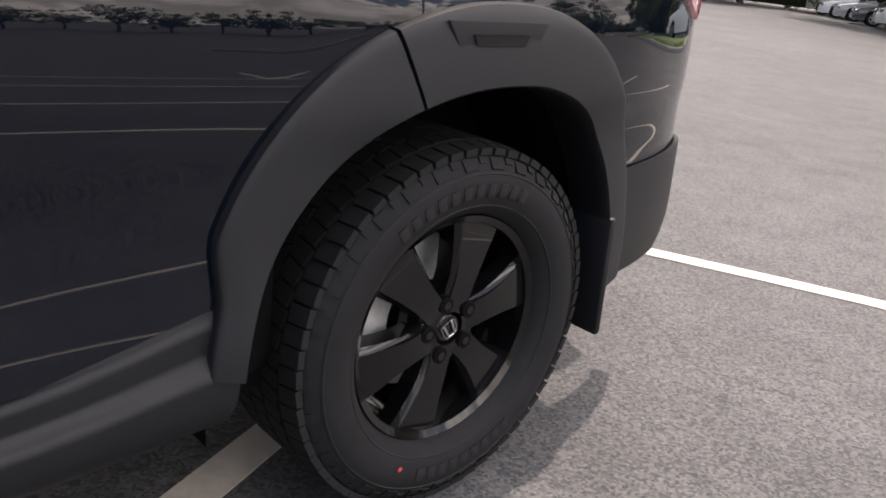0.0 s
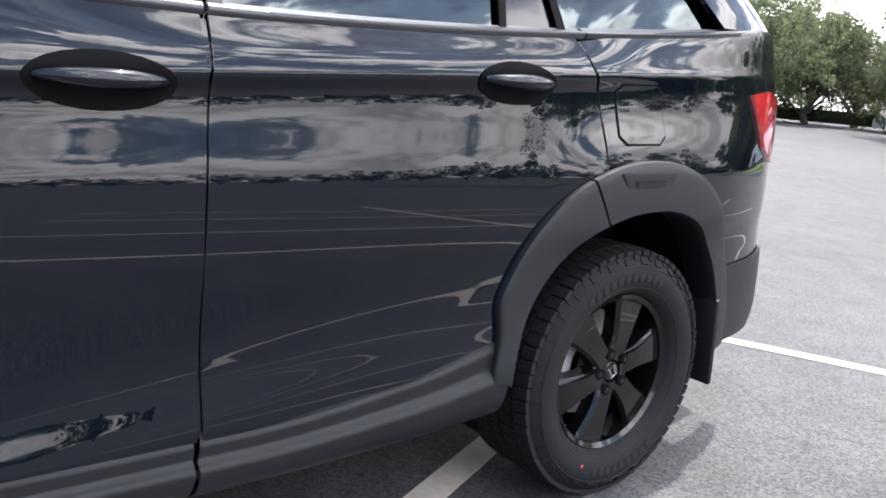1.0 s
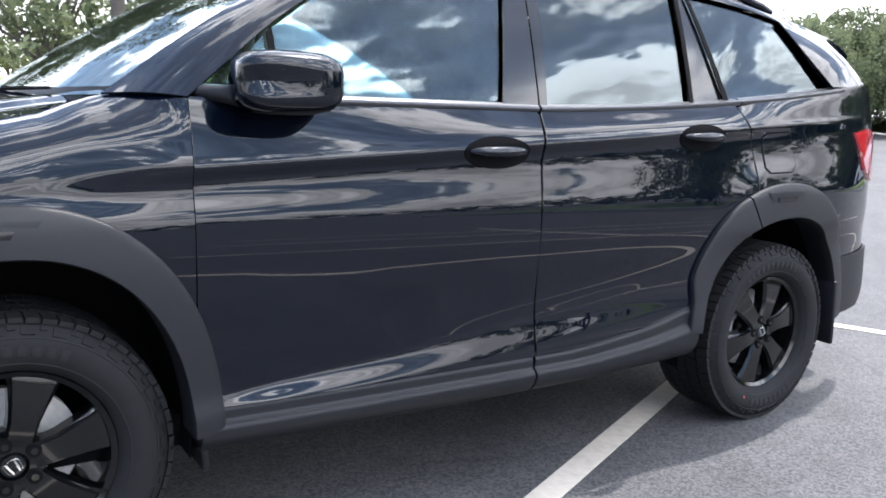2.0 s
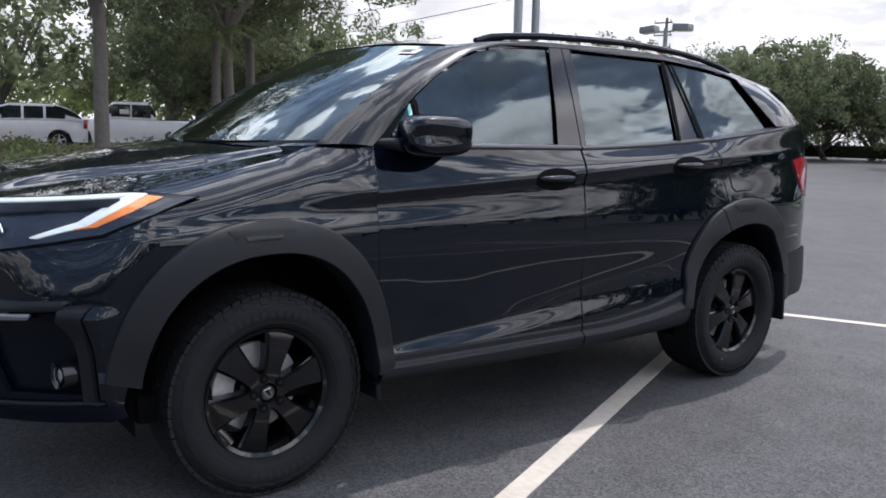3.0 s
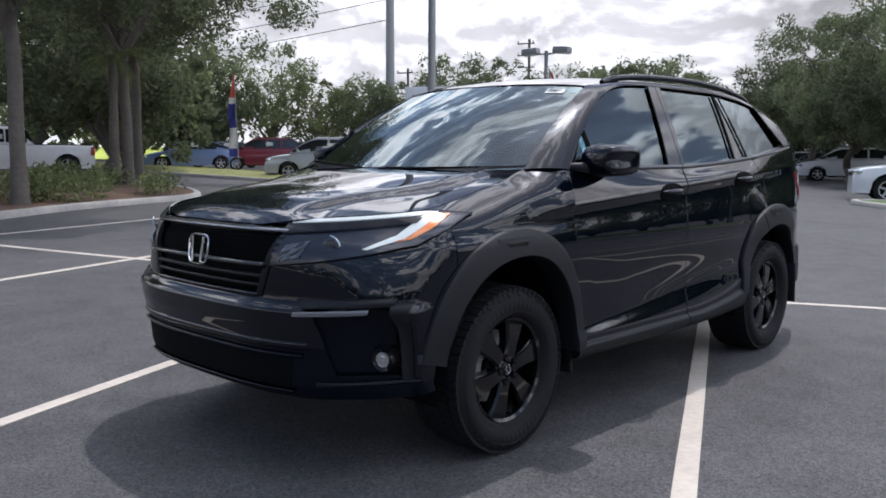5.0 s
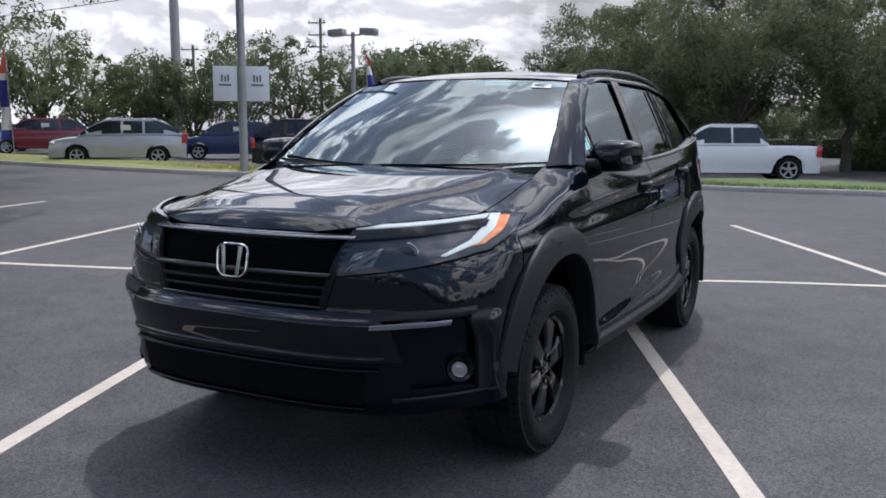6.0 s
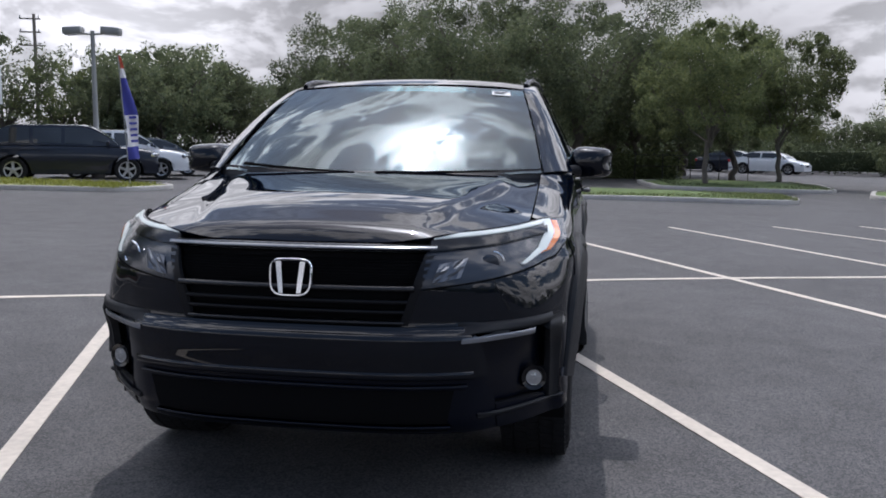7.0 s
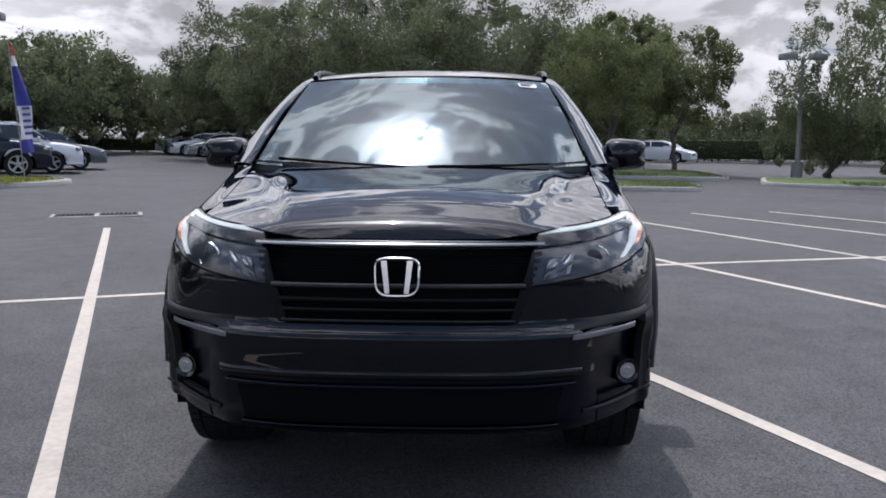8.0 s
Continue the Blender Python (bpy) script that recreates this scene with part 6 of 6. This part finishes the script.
            part("rim", bm, RIM_SILVER, tyre)
            bm = bmesh.new()
            lathe(bm, [(0.0001, -0.10), (wr * 0.64, -0.10)], 20, m)
            part("hub_shadow", bm, DARK, tyre)
    # lamps, mirrors
    ft = curve(-h + 0.1, body_top)
    for sgn in (-1, 1):
        bm = bmesh.new()
        box(bm, pose(sgn * Wc * 0.36, -h + 0.10, ft - 0.10, 20, 0, sgn * 18), (0.42, 0.14, 0.13), 0.03)
        part("headlamp", bm, LAMP_CHROME, t)
        bm = bmesh.new()
        tz = 0.95 if kind != "sedan" else 0.82
        box(bm, pose(sgn * Wc * 0.43, h - 0.06, tz, -6, 0, -sgn * 12), (0.16, 0.14, 0.34 if kind != "sedan" else 0.16), 0.02)
        part("tail_lamp", bm, RED_LENS, t)
        bm = bmesh.new()
        box(bm, pose(sgn * (Wc / 2 + 0.07), y0 + 0.35, curve(y0 + 0.35, body_top) + 0.08), (0.17, 0.10, 0.13), 0.035)
        part("door_mirror", bm, paint, t)
    bm = bmesh.new()
    box(bm, pose(0, -h + 0.03, ft - 0.20), (Wc * 0.46, 0.06, 0.16), 0.02)
    part("grille", bm, DARK, t)
    if kind in ("pickup", "truck"):
        # open bed behind the cab
        bm = bmesh.new()
        yb0 = y3 + 0.08
        box(bm, pose(0, (yb0 + h - 0.1) / 2, curve(h - 0.5, body_top) - 0.02), (Wc * 0.80, h - 0.1 - yb0, 0.06))
        part("cargo_bed", bm, DARK, t)
    if win_label:
        bm = bmesh.new()
        ym = lerp(y0, y3, 0.45)
        box(bm, pose(-(Wc / 2 * 0.90), ym, curve(ym, body_top) + 0.22, 0, -16), (0.01, 0.34, 0.22))
        box(bm, pose((Wc / 2 * 0.90), ym, curve(ym, body_top) + 0.22, 0, 16), (0.01, 0.34, 0.22))
        part("window_label", bm, PAPER, t)
    return t


PANE = material("car_pane", (0.012, 0.014, 0.016), rough=0.05, coat=0.5)
RIM_SILVER = material("silver_rim", (0.42, 0.42, 0.43), rough=0.3, metal=0.8)
def car_paint(name, c, metal=0.0, ior=1.5):
    return material(name, c, rough=0.3, metal=metal, coat=1.0, coat_ior=ior, spec=0.2, var=0.05, scale=4)


P_WHITE, P_SILVER, P_BLUE, P_RED, P_NAVY, P_BLACK, P_GREY = (car_paint("white_paint", (0.74, 0.75, 0.76)), car_paint("silver_paint", (0.42, 0.43, 0.45), 0.4), car_paint("blue_paint", (0.17, 0.24, 0.42), 0.3), car_paint("red_paint", (0.15, 0.014, 0.025)), car_paint("navy_paint", (0.02, 0.03, 0.09), 0.0, 1.38), car_paint("dark_paint", (0.007, 0.010, 0.020), 0.0, 1.36), car_paint("grey_paint", (0.12, 0.13, 0.14), 0.3))
parked_car("pickup_truck", "white four-door pickup truck parked behind the grass strip", -2.55, 23.4, -68, P_WHITE, "pickup")
row = [("white", P_WHITE, "suv"), ("white", P_WHITE, "sedan"), ("silver", P_SILVER, "sedan"), ("dark grey", P_GREY, "sedan"), ("white", P_WHITE, "suv")]
for i, (cname, pm, kind) in enumerate(row):
    cx, cy = -18.5 + 1.95 * i, 50.0 - 2.55 * i
    parked_car("parked_car", cname + " " + ("sedan" if kind == "sedan" else "SUV") + " parked in a row of cars", cx, cy, -64, pm, kind)
# cars behind the long grass strip
parked_car("parked_car", "silver SUV with a paper in its window", *at_bearing(2.78, -4.55, -50.2, 33.0), -46, P_SILVER, "suv", True)
parked_car("parked_car", "dark red SUV parked beyond the grass strip", *at_bearing(2.78, -4.55, -54.6, 44), -35, P_RED, "suv", True)
parked_car("parked_car", "pale blue sedan parked beyond the grass strip", *at_bearing(2.78, -4.55, -59.2, 44), -33, P_BLUE, "sedan", True)
parked_car("parked_car", "grey sedan parked beyond the grass strip", *at_bearing(2.78, -4.55, -57.2, 48), -33, P_GREY, "sedan", True)
parked_car("parked_car", "navy blue SUV with a paper in its window", *at_bearing(1.6, -5.1, -41.4, 38.0), -47, P_NAVY, "suv", True)
parked_car("parked_car", "large black SUV parked beyond the grass strip", -14.9, 18.9, 118, P_BLACK, "bigsuv")
parked_car("parked_car", "white SUV parked beside a black SUV", -15.1, 21.9, 118, P_WHITE, "suv")
parked_car("parked_car", "dark grey sedan parked beside a white SUV", -15.7, 24.9, 118, P_GREY, "sedan")
# far left beyond the mulched bed
parked_car("pickup_truck", "pale grey pickup truck parked beyond the mulched bed", *at_bearing(3.77, -3.1, -72.6, 36), -18, P_WHITE, "truck", True)
parked_car("parked_car", "white SUV parked beside the pale pickup", *at_bearing(3.77, -3.1, -79.2, 35), -12, P_WHITE, "suv")
# far right
parked_car("parked_car", "small white sedan parked before the hedge", *at_bearing(1.03, -5.13, 11.6, 57), 60, P_WHITE, "sedan")
parked_car("parked_car", "dark sedan parked before the hedge", *at_bearing(1.03, -5.13, 9.5, 58), 60, P_BLACK, "sedan")
